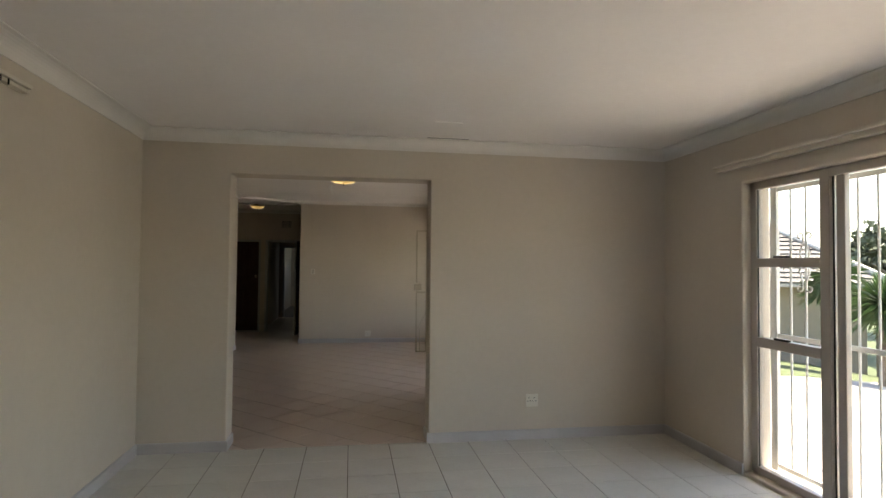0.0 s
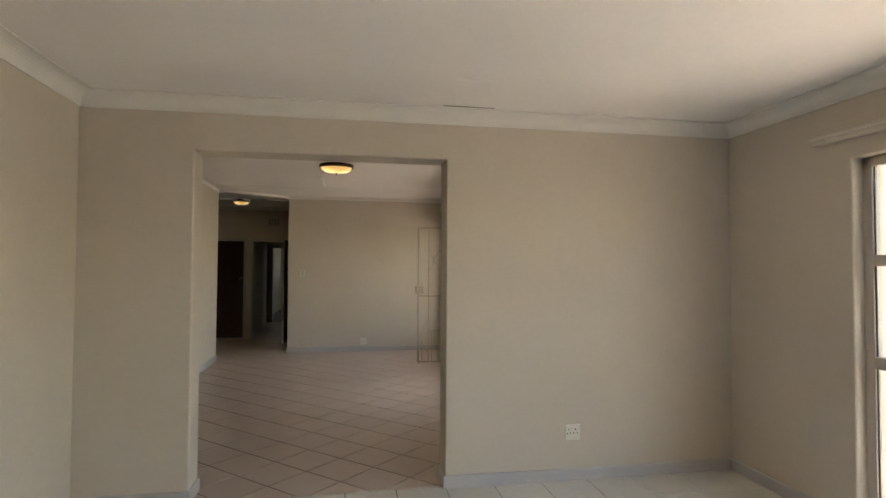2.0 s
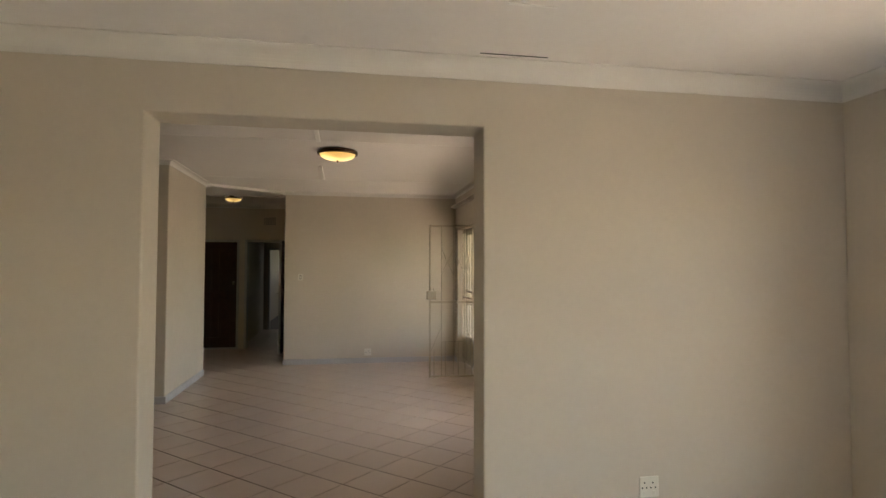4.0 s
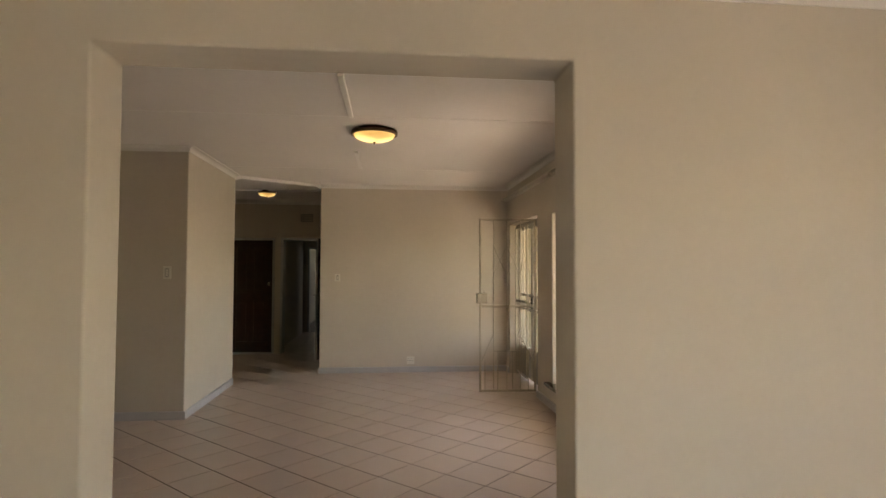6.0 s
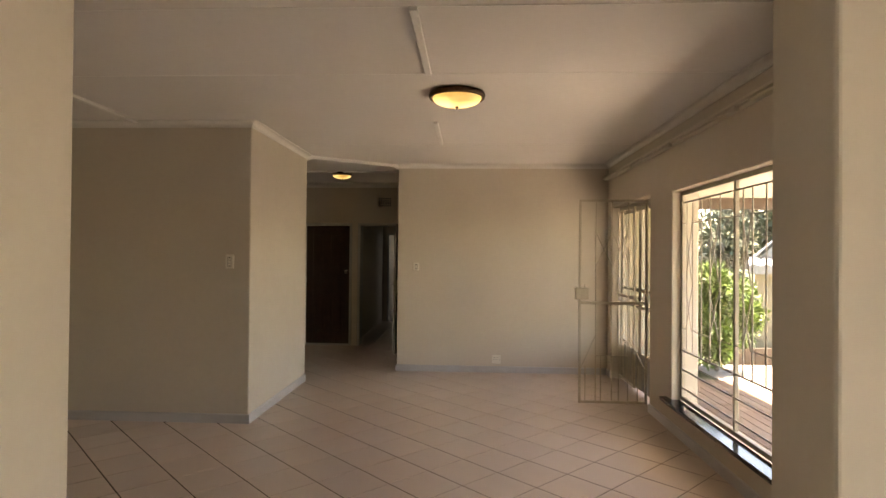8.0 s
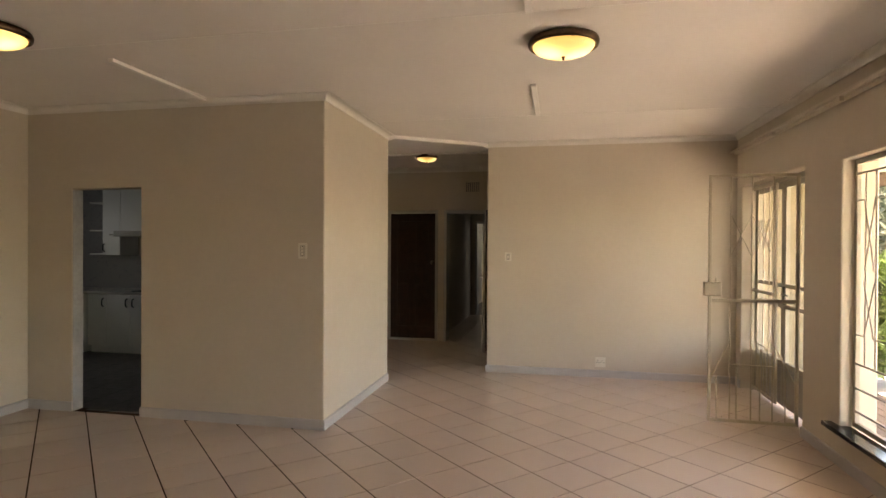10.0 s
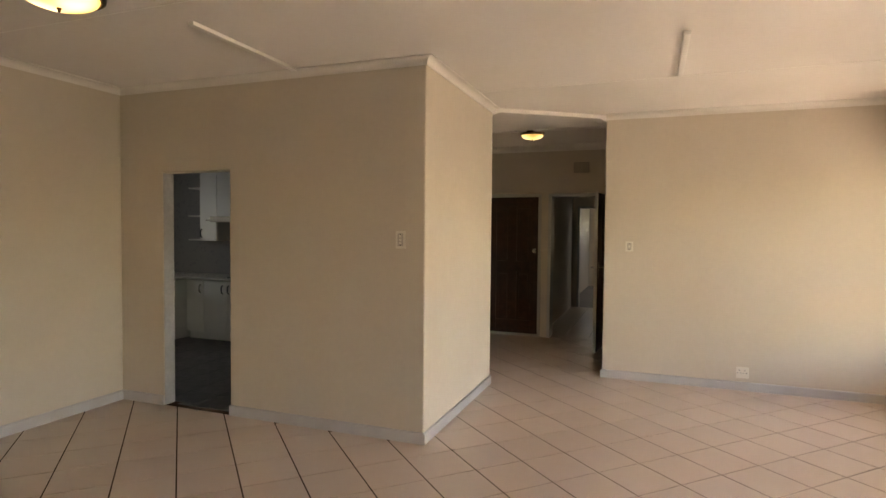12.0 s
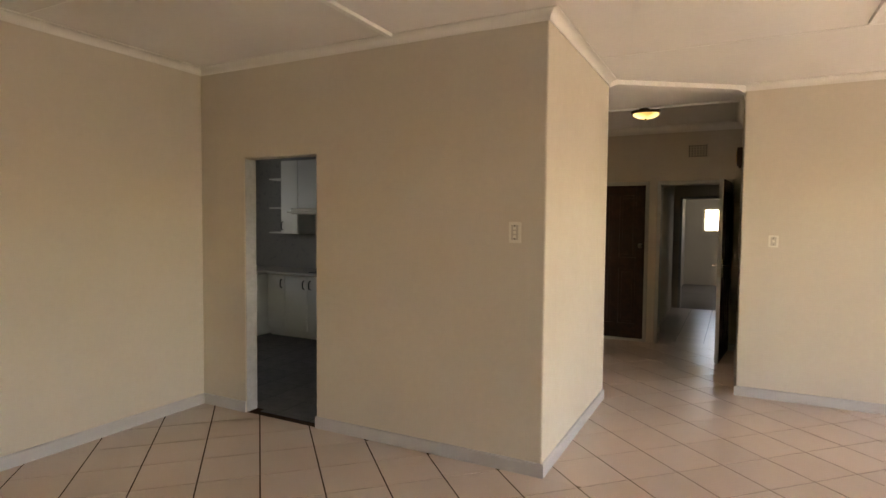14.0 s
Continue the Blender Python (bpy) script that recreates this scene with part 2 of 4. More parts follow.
def lathe(profile, n=48, bm=None, at=(0, 0, 0)):
    """A body of revolution about z; profile: (radius, z) from one end to the other."""
    own = bmesh.new()
    rings = []
    for r, z in profile:
        if r < 1e-5:
            rings.append([own.verts.new((at[0], at[1], at[2] + z))])
        else:
            rings.append([own.verts.new((at[0] + r * math.cos(2 * math.pi * i / n), at[1] + r * math.sin(2 * math.pi * i / n), at[2] + z)) for i in range(n)])
    for a, b in zip(rings, rings[1:]):
        for i in range(n):
            j = (i + 1) % n
            f = [a[i % len(a)], a[j % len(a)], b[j % len(b)], b[i % len(b)]]
            f = list(dict.fromkeys(f))
            if len(f) > 2:
                own.faces.new(f)
    return joined(bm, own)


def sweep(points, profile, closed=False, bm=None):
    """A moulding along a polyline in plan; profile: (away from the wall, z). The room lies to the left of the direction."""
    own = bmesh.new()
    pts = [Vector((p[0], p[1])) for p in points]
    n = len(pts)
    rings = []
    for i, p in enumerate(pts):
        a = (p - pts[i - 1]).normalized() if (closed or i) else None
        b = (pts[(i + 1) % n] - p).normalized() if (closed or i < n - 1) else None
        a, b = a or b, b or a
        na, nb = Vector((-a.y, a.x)), Vector((-b.y, b.x))
        m = (na + nb).normalized()
        m /= max(0.3, m.dot(na))
        rings.append([own.verts.new((p.x + m.x * d, p.y + m.y * d, z)) for d, z in profile])
    for i in range(n if closed else n - 1):
        r, s = rings[i], rings[(i + 1) % n]
        for j in range(len(profile)):
            k = (j + 1) % len(profile)
            own.faces.new((r[j], r[k], s[k], s[j]))
    if not closed:
        own.faces.new(rings[0])
        own.faces.new(rings[-1][::-1])
    return joined(bm, own)


def wall(name, axis, p0, p1, u0, u1, z0, z1, openings=(), material=None, bevel=0.012, label="", sharp=()):
    """A wall between p0 and p1 across, from u0 to u1 along, with openings (ua, ub, za, zb) through it.
    sharp: plan corners at which it abuts another wall and keeps its edge."""
    us = sorted({u0, u1, *(v for o in openings for v in o[:2])})
    zs = sorted({z0, z1, *(v for o in openings for v in o[2:])})

    def solid(i, k):
        if not (0 <= i < len(us) - 1 and 0 <= k < len(zs) - 1):
            return False
        u, z = (us[i] + us[i + 1]) / 2, (zs[k] + zs[k + 1]) / 2
        return not any(a < u < b and c < z < d for a, b, c, d in openings)

    bm, cache = bmesh.new(), {}

    def v(p, u, z):
        key = (p, u, z)
        if key not in cache:
            cache[key] = bm.verts.new((u, p, z) if axis == "y" else (p, u, z))
        return cache[key]

    for i in range(len(us) - 1):
        for k in range(len(zs) - 1):
            if not solid(i, k):
                continue
            a, b, c, d = us[i], us[i + 1], zs[k], zs[k + 1]
            for p in (p0, p1):
                bm.faces.new((v(p, a, c), v(p, b, c), v(p, b, d), v(p, a, d)))
            for di, dk, e in ((-1, 0, ((a, c), (a, d))), (1, 0, ((b, c), (b, d))), (0, -1, ((a, c), (b, c))), (0, 1, ((a, d), (b, d)))):
                if not solid(i + di, k + dk):
                    (ua, za), (ub, zb) = e
                    bm.faces.new((v(p0, ua, za), v(p0, ub, zb), v(p1, ub, zb), v(p1, ua, za)))
    bmesh.ops.recalc_face_normals(bm, faces=bm.faces)
    bmesh.ops.dissolve_limit(bm, angle_limit=0.01, verts=bm.verts, edges=bm.edges)
    if bevel:
        edges = []
        for e in bm.edges:
            a, b = e.verts[0].co, e.verts[1].co
            mid = (a + b) / 2
            flat = abs(a.z - b.z) < 1e-4
            if flat and (abs(mid.z - z0) < 1e-4 or abs(mid.z - z1) < 1e-4):
                continue
            if not flat and any(abs(mid.x - x) < 1e-3 and abs(mid.y - y) < 1e-3 for x, y in sharp):
                continue
            edges.append(e)
        bmesh.ops.bevel(bm, geom=edges, offset=bevel, segments=3, profile=0.5, affect="EDGES")
    ob = part(name, bm, material or M_wall)
    return tagged(ob, label or "cream painted plaster wall with rounded edges", "wall", kind="structure")


# ---- structure ----
TOP = 2.76
CEIL_A, CEIL_B = 2.565, 2.70
wall("wall_a_north", "y", 4.79, 5.02, -4.975, 3.15, 0, TOP, [(-0.88, 0.755, -1, 2.228)], bevel=0.01,
     label="cream painted wall with a wide square opening")
wall("wall_a_west", "x", -1.78, -1.55, -2.5, 4.79, 0, TOP)
wall("wall_a_east", "x", 2.92, 3.15, -2.5, 4.79, 0, TOP, [(0.55, 3.75, 0.03, 2.13)], label="cream painted wall round a glazed sliding door")
wall("wall_a_south", "y", -2.73, -2.5, -1.78, 3.15, 0, TOP)
wall("wall_b_west", "x", -4.975, -4.745, 5.02, 8.66, 0, TOP)
wall("wall_kitchen", "y", 8.66, 8.775, -7.6, -1.89, 0, TOP, [(-4.275, -3.58, -1, 1.97)], sharp=[(-1.89, 8.775)], label="cream painted wall with a doorway to the kitchen")
wall("wall_corner", "x", -2.12, -1.89, 8.775, 10.376, 0, TOP, sharp=[(-1.89, 8.775), (-2.12, 10.376)])
wall("wall_hall_south", "y", 10.146, 10.376, -3.43, -2.12, 0, TOP, sharp=[(-2.12, 10.376)])
wall("wall_hall_west", "x", -3.43, -3.2, 10.376, 12.99, 0, TOP)
wall("wall_dining_north", "y", 11.05, 11.28, -0.875, 2.07, 0, TOP, sharp=[(-0.875, 11.28)])
wall("wall_porch", "y", 11.05, 11.28, 2.07, 2.99, -0.15, TOP, material=M_ext, label="cream plastered porch wall outside the front door")
wall("wall_hall_east", "x", -0.875, -0.645, 11.28, 12.99, 0, TOP, sharp=[(-0.875, 11.28), (-0.875, 12.99)])
wall("wall_hall_north", "y", 12.99, 13.22, -3.43, -0.645, 0, TOP, [(-2.69, -1.89, -1, 2.03), (-1.79, -0.95, -1, 2.03)],
     label="cream painted hall wall with two doorways")
wall("wall_b_east", "x", 1.84, 2.07, 5.02, 11.05, 0, TOP, [(6.74, 8.74, 0.24, 2.09), (9.34, 10.88, -1, 2.13)],
     label="cream painted wall with a low window and a front door")
wall("wall_passage_west", "x", -2.13, -1.9, 13.22, 16.4, 0, TOP)
wall("wall_passage_east", "x", -0.875, -0.645, 13.22, 16.4, 0, TOP)
wall("wall_passage_north", "y", 16.4, 16.6, -3.2, 1.0, 0, TOP, [(-1.80, -0.93, -1, 1.99)])
wall("wall_bedroom_west", "x", -2.25, -2.03, 16.6, 20.9, 0, TOP)
wall("wall_bedroom_east", "x", 1.0, 1.2, 16.4, 21.1, 0, TOP)
wall("wall_bedroom_north", "y", 20.9, 21.1, -3.2, 1.2, 0, TOP, [(-1.62, -1.02, 1.32, 1.9)])
wall("wall_kitchen_west", "x", -7.6, -7.4, 8.775, 11.6, 0, TOP, [(9.35, 9.75, 1.4, 1.8)])
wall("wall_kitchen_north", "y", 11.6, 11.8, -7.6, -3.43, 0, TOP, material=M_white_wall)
wall("wall_kitchen_east", "x", -3.43, -3.2, 8.775, 10.146, 0, TOP)
wall("wall_kitchen_hall", "x", -3.62, -3.43, 10.146, 11.6, 0, TOP)


def slab(name, x0, y0, z0, x1, y1, z1, material, label, category):
    return tagged(part(name, box(x0, y0, z0, x1, y1, z1), material), label, category, kind="structure")


slab("ceiling_a", -1.55, -2.5, CEIL_A, 2.92, 4.79, CEIL_A + 0.05, M_ceil, "flat white painted ceiling", "ceiling")
slab("ceiling_b", -4.745, 5.02, CEIL_B, 1.84, 8.66, CEIL_B + 0.05, M_ceil, "flat white painted ceiling with joint strips", "ceiling")
slab("ceiling_b_north", -1.89, 8.66, CEIL_B, 1.84, 11.05, CEIL_B + 0.05, M_ceil, "flat white painted ceiling with joint strips", "ceiling")
slab("ceiling_hall", -3.2, 10.376, CEIL_B, -1.89, 12.99, CEIL_B + 0.05, M_ceil, "white painted hall ceiling", "ceiling")
slab("ceiling_hall_east", -1.89, 11.05, CEIL_B, -0.875, 12.99, CEIL_B + 0.05, M_ceil, "white painted hall ceiling", "ceiling")
slab("ceiling_passage", -1.9, 13.22, 2.55, -0.875, 16.4, 2.6, M_ceil, "white painted passage ceiling", "ceiling")
slab("ceiling_bedroom", -2.03, 16.6, 2.55, 1.0, 20.9, 2.6, M_ceil, "white painted bedroom ceiling", "ceiling")
slab("ceiling_kitchen", -7.4, 8.775, 2.6, -3.43, 11.6, 2.65, M_ceil, "white painted kitchen ceiling", "ceiling")
# unseen roof: eave stretched to x 4.1 to block sun at the sliding door
slab("roof", -8.2, -3.3, TOP, 4.1, 5.03, TOP + 0.25, M_roof, "unseen flat roof, its eave widened to keep sun off the floor", "roof")

slab("roof_north", -8.2, 5.03, TOP, 2.6, 21.6, TOP + 0.25, M_roof, "flat roof over the rear of the house", "roof")

# floors: a bed of grout, on which the tiles lie
slab("floor_a", -1.55, -2.5, -0.08, 2.92, 4.815, -0.003, M_grout_a, "white square tiled floor with dark joints", "floor")
slab("floor_b", -4.745, 4.815, -0.08, 2.07, 13.22, -0.003, M_grout_b, "beige diagonal tiled floor with brown joints", "floor")
slab("floor_kitchen", -7.4, 8.72, -0.08, -3.43, 11.6, -0.0035, M_slate_g, "dark tiled kitchen floor", "floor")
slab("floor_passage", -1.9, 13.22, -0.08, -0.875, 16.4, -0.003, M_grout_b, "beige tiled passage floor", "floor")
slab("floor_bedroom", -2.03, 16.4, -0.08, 1.0, 20.9, 0.0, M_carpet, "grey carpeted bedroom floor", "floor")

# diagonal header between dining room and hall
hd = bmesh.new()
ax, ay, bx_, by_ = -1.89, 10.36, -0.875, 11.06
nx, ny = -0.568, 0.823
prof = []
for i in range(17):
    u = i / 16
    e = min(u, 1 - u)
    r = 0.03
    d = e * 1.233
    z = 2.662 - (r - math.sqrt(max(0.0, r * r - (r - d) ** 2)) if d < r else 0.0)
    prof.append((u, z))
lo = [[], []]
hi = [[], []]
for s, off in ((0, 0.0), (1, 0.12)):
    for u, z in prof:
        x, y = ax + (bx_ - ax) * u + nx * off, ay + (by_ - ay) * u + ny * off
        lo[s].append(hd.verts.new((x, y, z)))
        hi[s].append(hd.verts.new((x, y, TOP)))
for i in range(16):
    hd.faces.new((lo[0][i], lo[0][i + 1], hi[0][i + 1], hi[0][i]))
    hd.faces.new((lo[1][i], lo[1][i + 1], hi[1][i + 1], hi[1][i]))
    hd.faces.new((lo[0][i], lo[0][i + 1], lo[1][i + 1], lo[1][i]))
tagged(part("beam", hd, M_ceil), "shallow white header across the hall opening", "beam", kind="structure")


def cove(drop, proj, zc, n=7):
    """The profile of a hollow plaster cornice."""
    pts = [(0.0, zc - drop), (0.008, zc - drop)]
    for i in range(n + 1):
        a = math.pi / 2 * i / n
        pts.append((0.008 + (proj - 0.016) * (1 - math.cos(a)), zc - drop + 0.008 + (drop - 0.014) * math.sin(a)))
    pts += [(proj, zc - 0.006), (proj, zc + 0.004), (0.0, zc + 0.004)]
    return pts


def moulding(name, pts, profile, material, label, category, closed=False):
    return tagged(part(name, sweep(pts, profile, closed), material), label, category, kind="structure")


COVE_A, COVE_B = cove(0.095, 0.095, CEIL_A), cove(0.055, 0.06, CEIL_B)
moulding("cornice_a", [(-1.55, -2.5), (2.92, -2.5), (2.92, 4.79), (-1.55, 4.79)], COVE_A, M_corn, "white coved plaster cornice", "cornice", True)
moulding("cornice_b", [(-1.89, 10.376), (-1.89, 8.66), (-4.745, 8.66), (-4.745, 5.02), (1.84, 5.02), (1.84, 11.05), (-0.875, 11.05)], COVE_B, M_corn,
         "white coved plaster cornice", "cornice")
moulding("cornice_hall", [(-0.875, 11.28), (-0.875, 12.99), (-3.2, 12.99), (-3.2, 10.376)], cove(0.08, 0.08, CEIL_B), M_corn,
         "white coved plaster cornice", "cornice")

SKIRT = [(0.0, 0.0), (0.014, 0.0), (0.014, 0.07), (0.010, 0.08), (0.0, 0.083)]
for n, pts in (
    ("baseboard_a_left", [(-0.88, 5.02), (-0.88, 4.79), (-1.55, 4.79), (-1.55, -2.5), (2.92, -2.5), (2.92, 0.55)]),
    ("baseboard_a_right", [(2.92, 3.75), (2.92, 4.79), (0.755, 4.79), (0.755, 5.02)]),
    ("baseboard_b_east", [(0.755, 5.02), (1.84, 5.02), (1.84, 9.34)]),
    ("baseboard_b_north", [(1.84, 10.88), (1.84, 11.05), (-0.875, 11.05), (-0.875, 12.99), (-0.95, 12.99)]),
    ("baseboard_b_corner", [(-1.89, 10.376), (-1.89, 8.66), (-3.58, 8.66)]),
    ("baseboard_b_west", [(-4.275, 8.66), (-4.745, 8.66), (-4.745, 5.02), (-0.88, 5.02)]),
    ("baseboard_hall", [(-2.69, 12.99), (-3.2, 12.99), (-3.2, 10.376), (-1.89, 10.376)]),
):
    moulding(n, pts, SKIRT, M_base, "grey painted skirting board", "skirting")

# joint strips on the ceilings
for n, (x0, y0, x1, y1), zc in (
    ("ceiling_strip", (-0.225, 6.36, -0.185, 7.34), CEIL_B),
    ("ceiling_strip", (-0.26, 8.68, -0.22, 9.64), CEIL_B),
    ("ceiling_strip", (-2.945, 7.60, -2.905, 8.605), CEIL_B),
    ("ceiling_strip", (-3.15, 11.66, -0.92, 11.70), CEIL_B),
):
    tagged(part(n, box(x0, y0, zc - 0.022, x1, y1, zc + 0.002, 0.004), M_strip_lit), "white painted strip over a ceiling joint", "strip", kind="structure")
for x0, x1, y, d in ((-4.68, 1.78, 6.36, 0.003), (-4.68, 1.78, 7.36, 0.0018), (-1.83, 1.78, 9.72, 0.0022)):
    tagged(part("ceiling_joint", box(x0, y, CEIL_B - d, x1, y + 0.012, CEIL_B + 0.002, 0.0008), M_strip_lit), "thin filled joint across the ceiling", "strip", kind="structure")
# open joint at the cornice and a plastered patch beside it
tagged(part("ceiling_crack", box(0.705, 4.655, CEIL_A - 0.0035, 1.055, 4.6595, CEIL_A + 0.001), M_dark), "dark open joint in the ceiling beside the cornice", "crack", kind="structure")
tagged(part("ceiling_patch", box(0.69, 4.12, CEIL_A - 0.005, 0.90, 4.134, CEIL_A + 0.001, 0.002), M_strip_lit), "raised white edge of the ceiling patch", "patch", kind="structure")
tagged(part("trim_kitchen_jamb", box(-4.275, 8.665, 0.0, -4.271, 8.77, 1.965), M_jamb), "pale bare plaster reveal of the kitchen doorway", "trim", kind="structure")
bw = thing("window_2", "small bedroom window with louvre panes", "window", kind="structure")
for nm, a in (("jamb", (-1.62, 1.32, -1.585, 1.9)), ("jamb", (-1.055, 1.32, -1.02, 1.9)), ("head", (-1.585, 1.865, -1.055, 1.9)), ("bottom_rail", (-1.585, 1.32, -1.055, 1.355)), ("transom", (-1.585, 1.56, -1.055, 1.585))):
    part(nm, box(a[0], 20.96, a[1], a[2], 21.0, a[3], 0.003), M_steel, bw)
for k in range(4):
    part("slat", box(-1.585, 20.94, 1.39 + 0.045 * k, -1.055, 21.0, 1.40 + 0.045 * k), M_steel, bw)


# ---- lamps ----
def ceiling_lamp(at, radius, label, depth, glass_material):
    ob = thing("ceiling_lamp", label, "ceiling lamp", at, group="ceiling lamps")
    r = radius
    part("rim", lathe([(0.0, 0.0), (r * 0.86, 0.0), (r * 0.97, -0.008), (r, -0.024), (r * 0.985, -0.044), (r * 0.93, -0.05), (r * 0.88, -0.042), (r * 0.86, -0.012), (0.0, -0.012)]),
         M_bronze, ob, "dark bronze ring", True)
    prof = [(r * 0.865 * math.cos(a), -0.042 - (depth - 0.008) * math.sin(a)) for a in [math.pi / 2 * i / 12 for i in range(12)]] + [(0.0, -0.034 - depth)]
    part("bowl", lathe(prof), glass_material, ob, "lit cream alabaster glass bowl", True)
    z = -0.034 - depth
    part("finial", lathe([(0.0, z + 0.006), (0.011, z + 0.002), (0.012, z - 0.006), (0.006, z - 0.012), (0.008, z - 0.018), (0.0, z - 0.024)], 20), M_bronze, ob, "dark bronze knob", True)
    for k in range(3):
        a = 2 * math.pi * k / 3 - 1.3
        part("clip", lathe([(0.0, 0.0), (0.007, -0.002), (0.007, -0.012), (0.0, -0.016)], 10, at=(0.9 * r * math.cos(a), 0.9 * r * math.sin(a), -0.036)), M_bronze, ob)
    return ob


ceiling_lamp((-0.03, 7.79, CEIL_B), 0.205, "round bronze ceiling lamp with lit glass bowl", 0.07, M_bowl)
ceiling_lamp((-3.19, 7.02, CEIL_B), 0.205, "round bronze ceiling lamp with lit glass bowl", 0.07, M_bowl)
ceiling_lamp((-1.79, 11.80, CEIL_B), 0.15, "small round bronze hall lamp with lit glass bowl", 0.062, M_bowl_dim)


# ---- sliding door of the first room ----
def frame_bar(name, y0, z0, y1, z1, x0, x1, parent, material, bevel=0.003):
    return part(name, box(x0, y0, z0, x1, y1, z1, bevel), material, parent)


def pane(x, y0, z0, y1, z1, parent):
    ob = part("pane", box(x - 0.003, y0, z0, x + 0.003, y1, z1), M_glass, parent, "clear glass")
    ob.visible_shadow = False
    return ob


sd = thing("sliding_door", "bronze-grey aluminium sliding door with clear glass", "sliding door", kind="structure")
X0, X1 = 2.985, 3.04
Y1, Y0, ZB, ZT = 3.748, 0.553, 0.033, 2.127
M1 = 3.09
for nm, a in (("jamb", (Y1 - 0.06, ZB, Y1, ZT)), ("jamb", (Y0, ZB, Y0 + 0.06, ZT)), ("head", (Y0, ZT - 0.055, Y1, ZT)), ("threshold", (Y0, ZB, Y1, ZB + 0.05)),
              ("mullion", (M1 - 0.037, ZB, M1 + 0.037, ZT)), ("mullion", (1.2, ZB, 1.29, ZT)),
              ("transom", (M1 + 0.037, 1.51, Y1 - 0.06, 1.572)), ("transom", (M1 + 0.037, 0.938, Y1 - 0.06, 1.006))):
    ins = 0.002 if nm in ("mullion", "transom") else 0.0
    part(nm, box(X0 - ins, a[0], a[1], X1 + ins, a[2], a[3], 0.004), M_alu, sd)
for z0, z1 in ((ZB + 0.05, 0.938), (1.006, 1.51), (1.572, ZT - 0.055)):
    pane(3.015, M1 + 0.037, z0, Y1 - 0.06, z1, sd)
    part("seal", box(2.995, Y1 - 0.066, z0, 3.002, Y1 - 0.06, z1), M_rubber, sd)
pane(3.025, 2.15, ZB + 0.05, M1 - 0.037, ZT - 0.055, sd)
pane(3.005, 1.29, ZB + 0.05, 2.1, ZT - 0.055, sd)
part("stile", box(3.005, M1 - 0.125, ZB + 0.05, 3.045, M1 - 0.065, ZT - 0.055, 0.004), M_alu, sd)
part("stile", box(2.995, 2.08, ZB + 0.05, 3.035, 2.15, ZT - 0.055, 0.004), M_alu, sd)
part("seal", box(3.006, M1 - 0.048, ZB + 0.05, 3.01, M1 - 0.038, ZT - 0.055), M_rubber, sd)
for z in (1.577, 1.011):
    part("stay", box(2.97, 3.38, z - 0.004, 2.995, 3.51, z + 0.012, 0.004), M_black, sd, "black window stay")

# burglar bars outside the sliding door
bb = thing("burglar_bars", "white steel burglar bars with scroll ornaments outside the sliding door", "burglar bars")
BX = 3.12
part("upright", box(BX - 0.014, 3.64, 0.06, BX + 0.014, 3.70, 2.10, 0.002), M_bar_out, bb)
for z in (0.1, 1.02, 2.07):
    part("rail", box(BX - 0.008, 0.6, z - 0.016, BX + 0.008, 3.64, z + 0.016, 0.002), M_bar_out, bb)
ys = [3.52 - 0.1335 * i for i in range(22)]
for y in ys:
    part("bar", rod((BX, y, 0.1), (BX, y, 2.07), 0.0075), M_bar_out, bb)


def scroll(y, z, parent):
    """A pair of forged C-scrolls on a bar, above and below its middle."""
    for sy in (-1, 1):
        for sz in (-1, 1):
            pts = []
            for i in range(25):
                u = i / 24
                a = u * 5.0
                rr = 0.030 * (1 - u * 0.72)
                pts.append(Vector((BX - 0.012, y + sy * (0.042 - rr * math.cos(a)), z + sz * (0.165 + rr * math.sin(a) + 0.01))))
            lead = [Vector((BX - 0.012, y + sy * d, z + sz * h)) for d, h in ((0.014, 0.0), (0.045, 0.06), (0.03, 0.09), (0.013, 0.14), (0.011, 0.17))]
            bm = bmesh.new()
            line = lead + pts
            for a, b in zip(line, line[1:]):
                if (b - a).length > 1e-4:
                    rod(a, b, 0.006, bm, 6)
            part("scroll", bm, M_bar_out, parent)


scroll(ys[1], 1.545, bb)
scroll(ys[7], 1.545, bb)


# ---- window and front door of the dining room ----
win = thing("window_1", "cream steel-framed window with burglar bars above a low sill", "window", kind="structure")
WX = 1.93
for nm, a in (("jamb", (8.705, 0.275, 8.74, 2.09)), ("jamb", (6.74, 0.275, 6.775, 2.09)), ("head", (6.775, 2.055, 8.705, 2.09)), ("bottom_rail", (6.775, 0.275, 8.705, 0.31)),
              ("mullion", (7.726, 0.31, 7.754, 2.055))):
    part(nm, box(WX - 0.012, a[0], a[1], WX + 0.016, a[2], a[3], 0.003), M_steel, win)
pane(WX + 0.012, 7.754, 0.31, 8.705, 2.055, win)
pane(WX + 0.012, 6.775, 0.31, 7.726, 2.055, win)


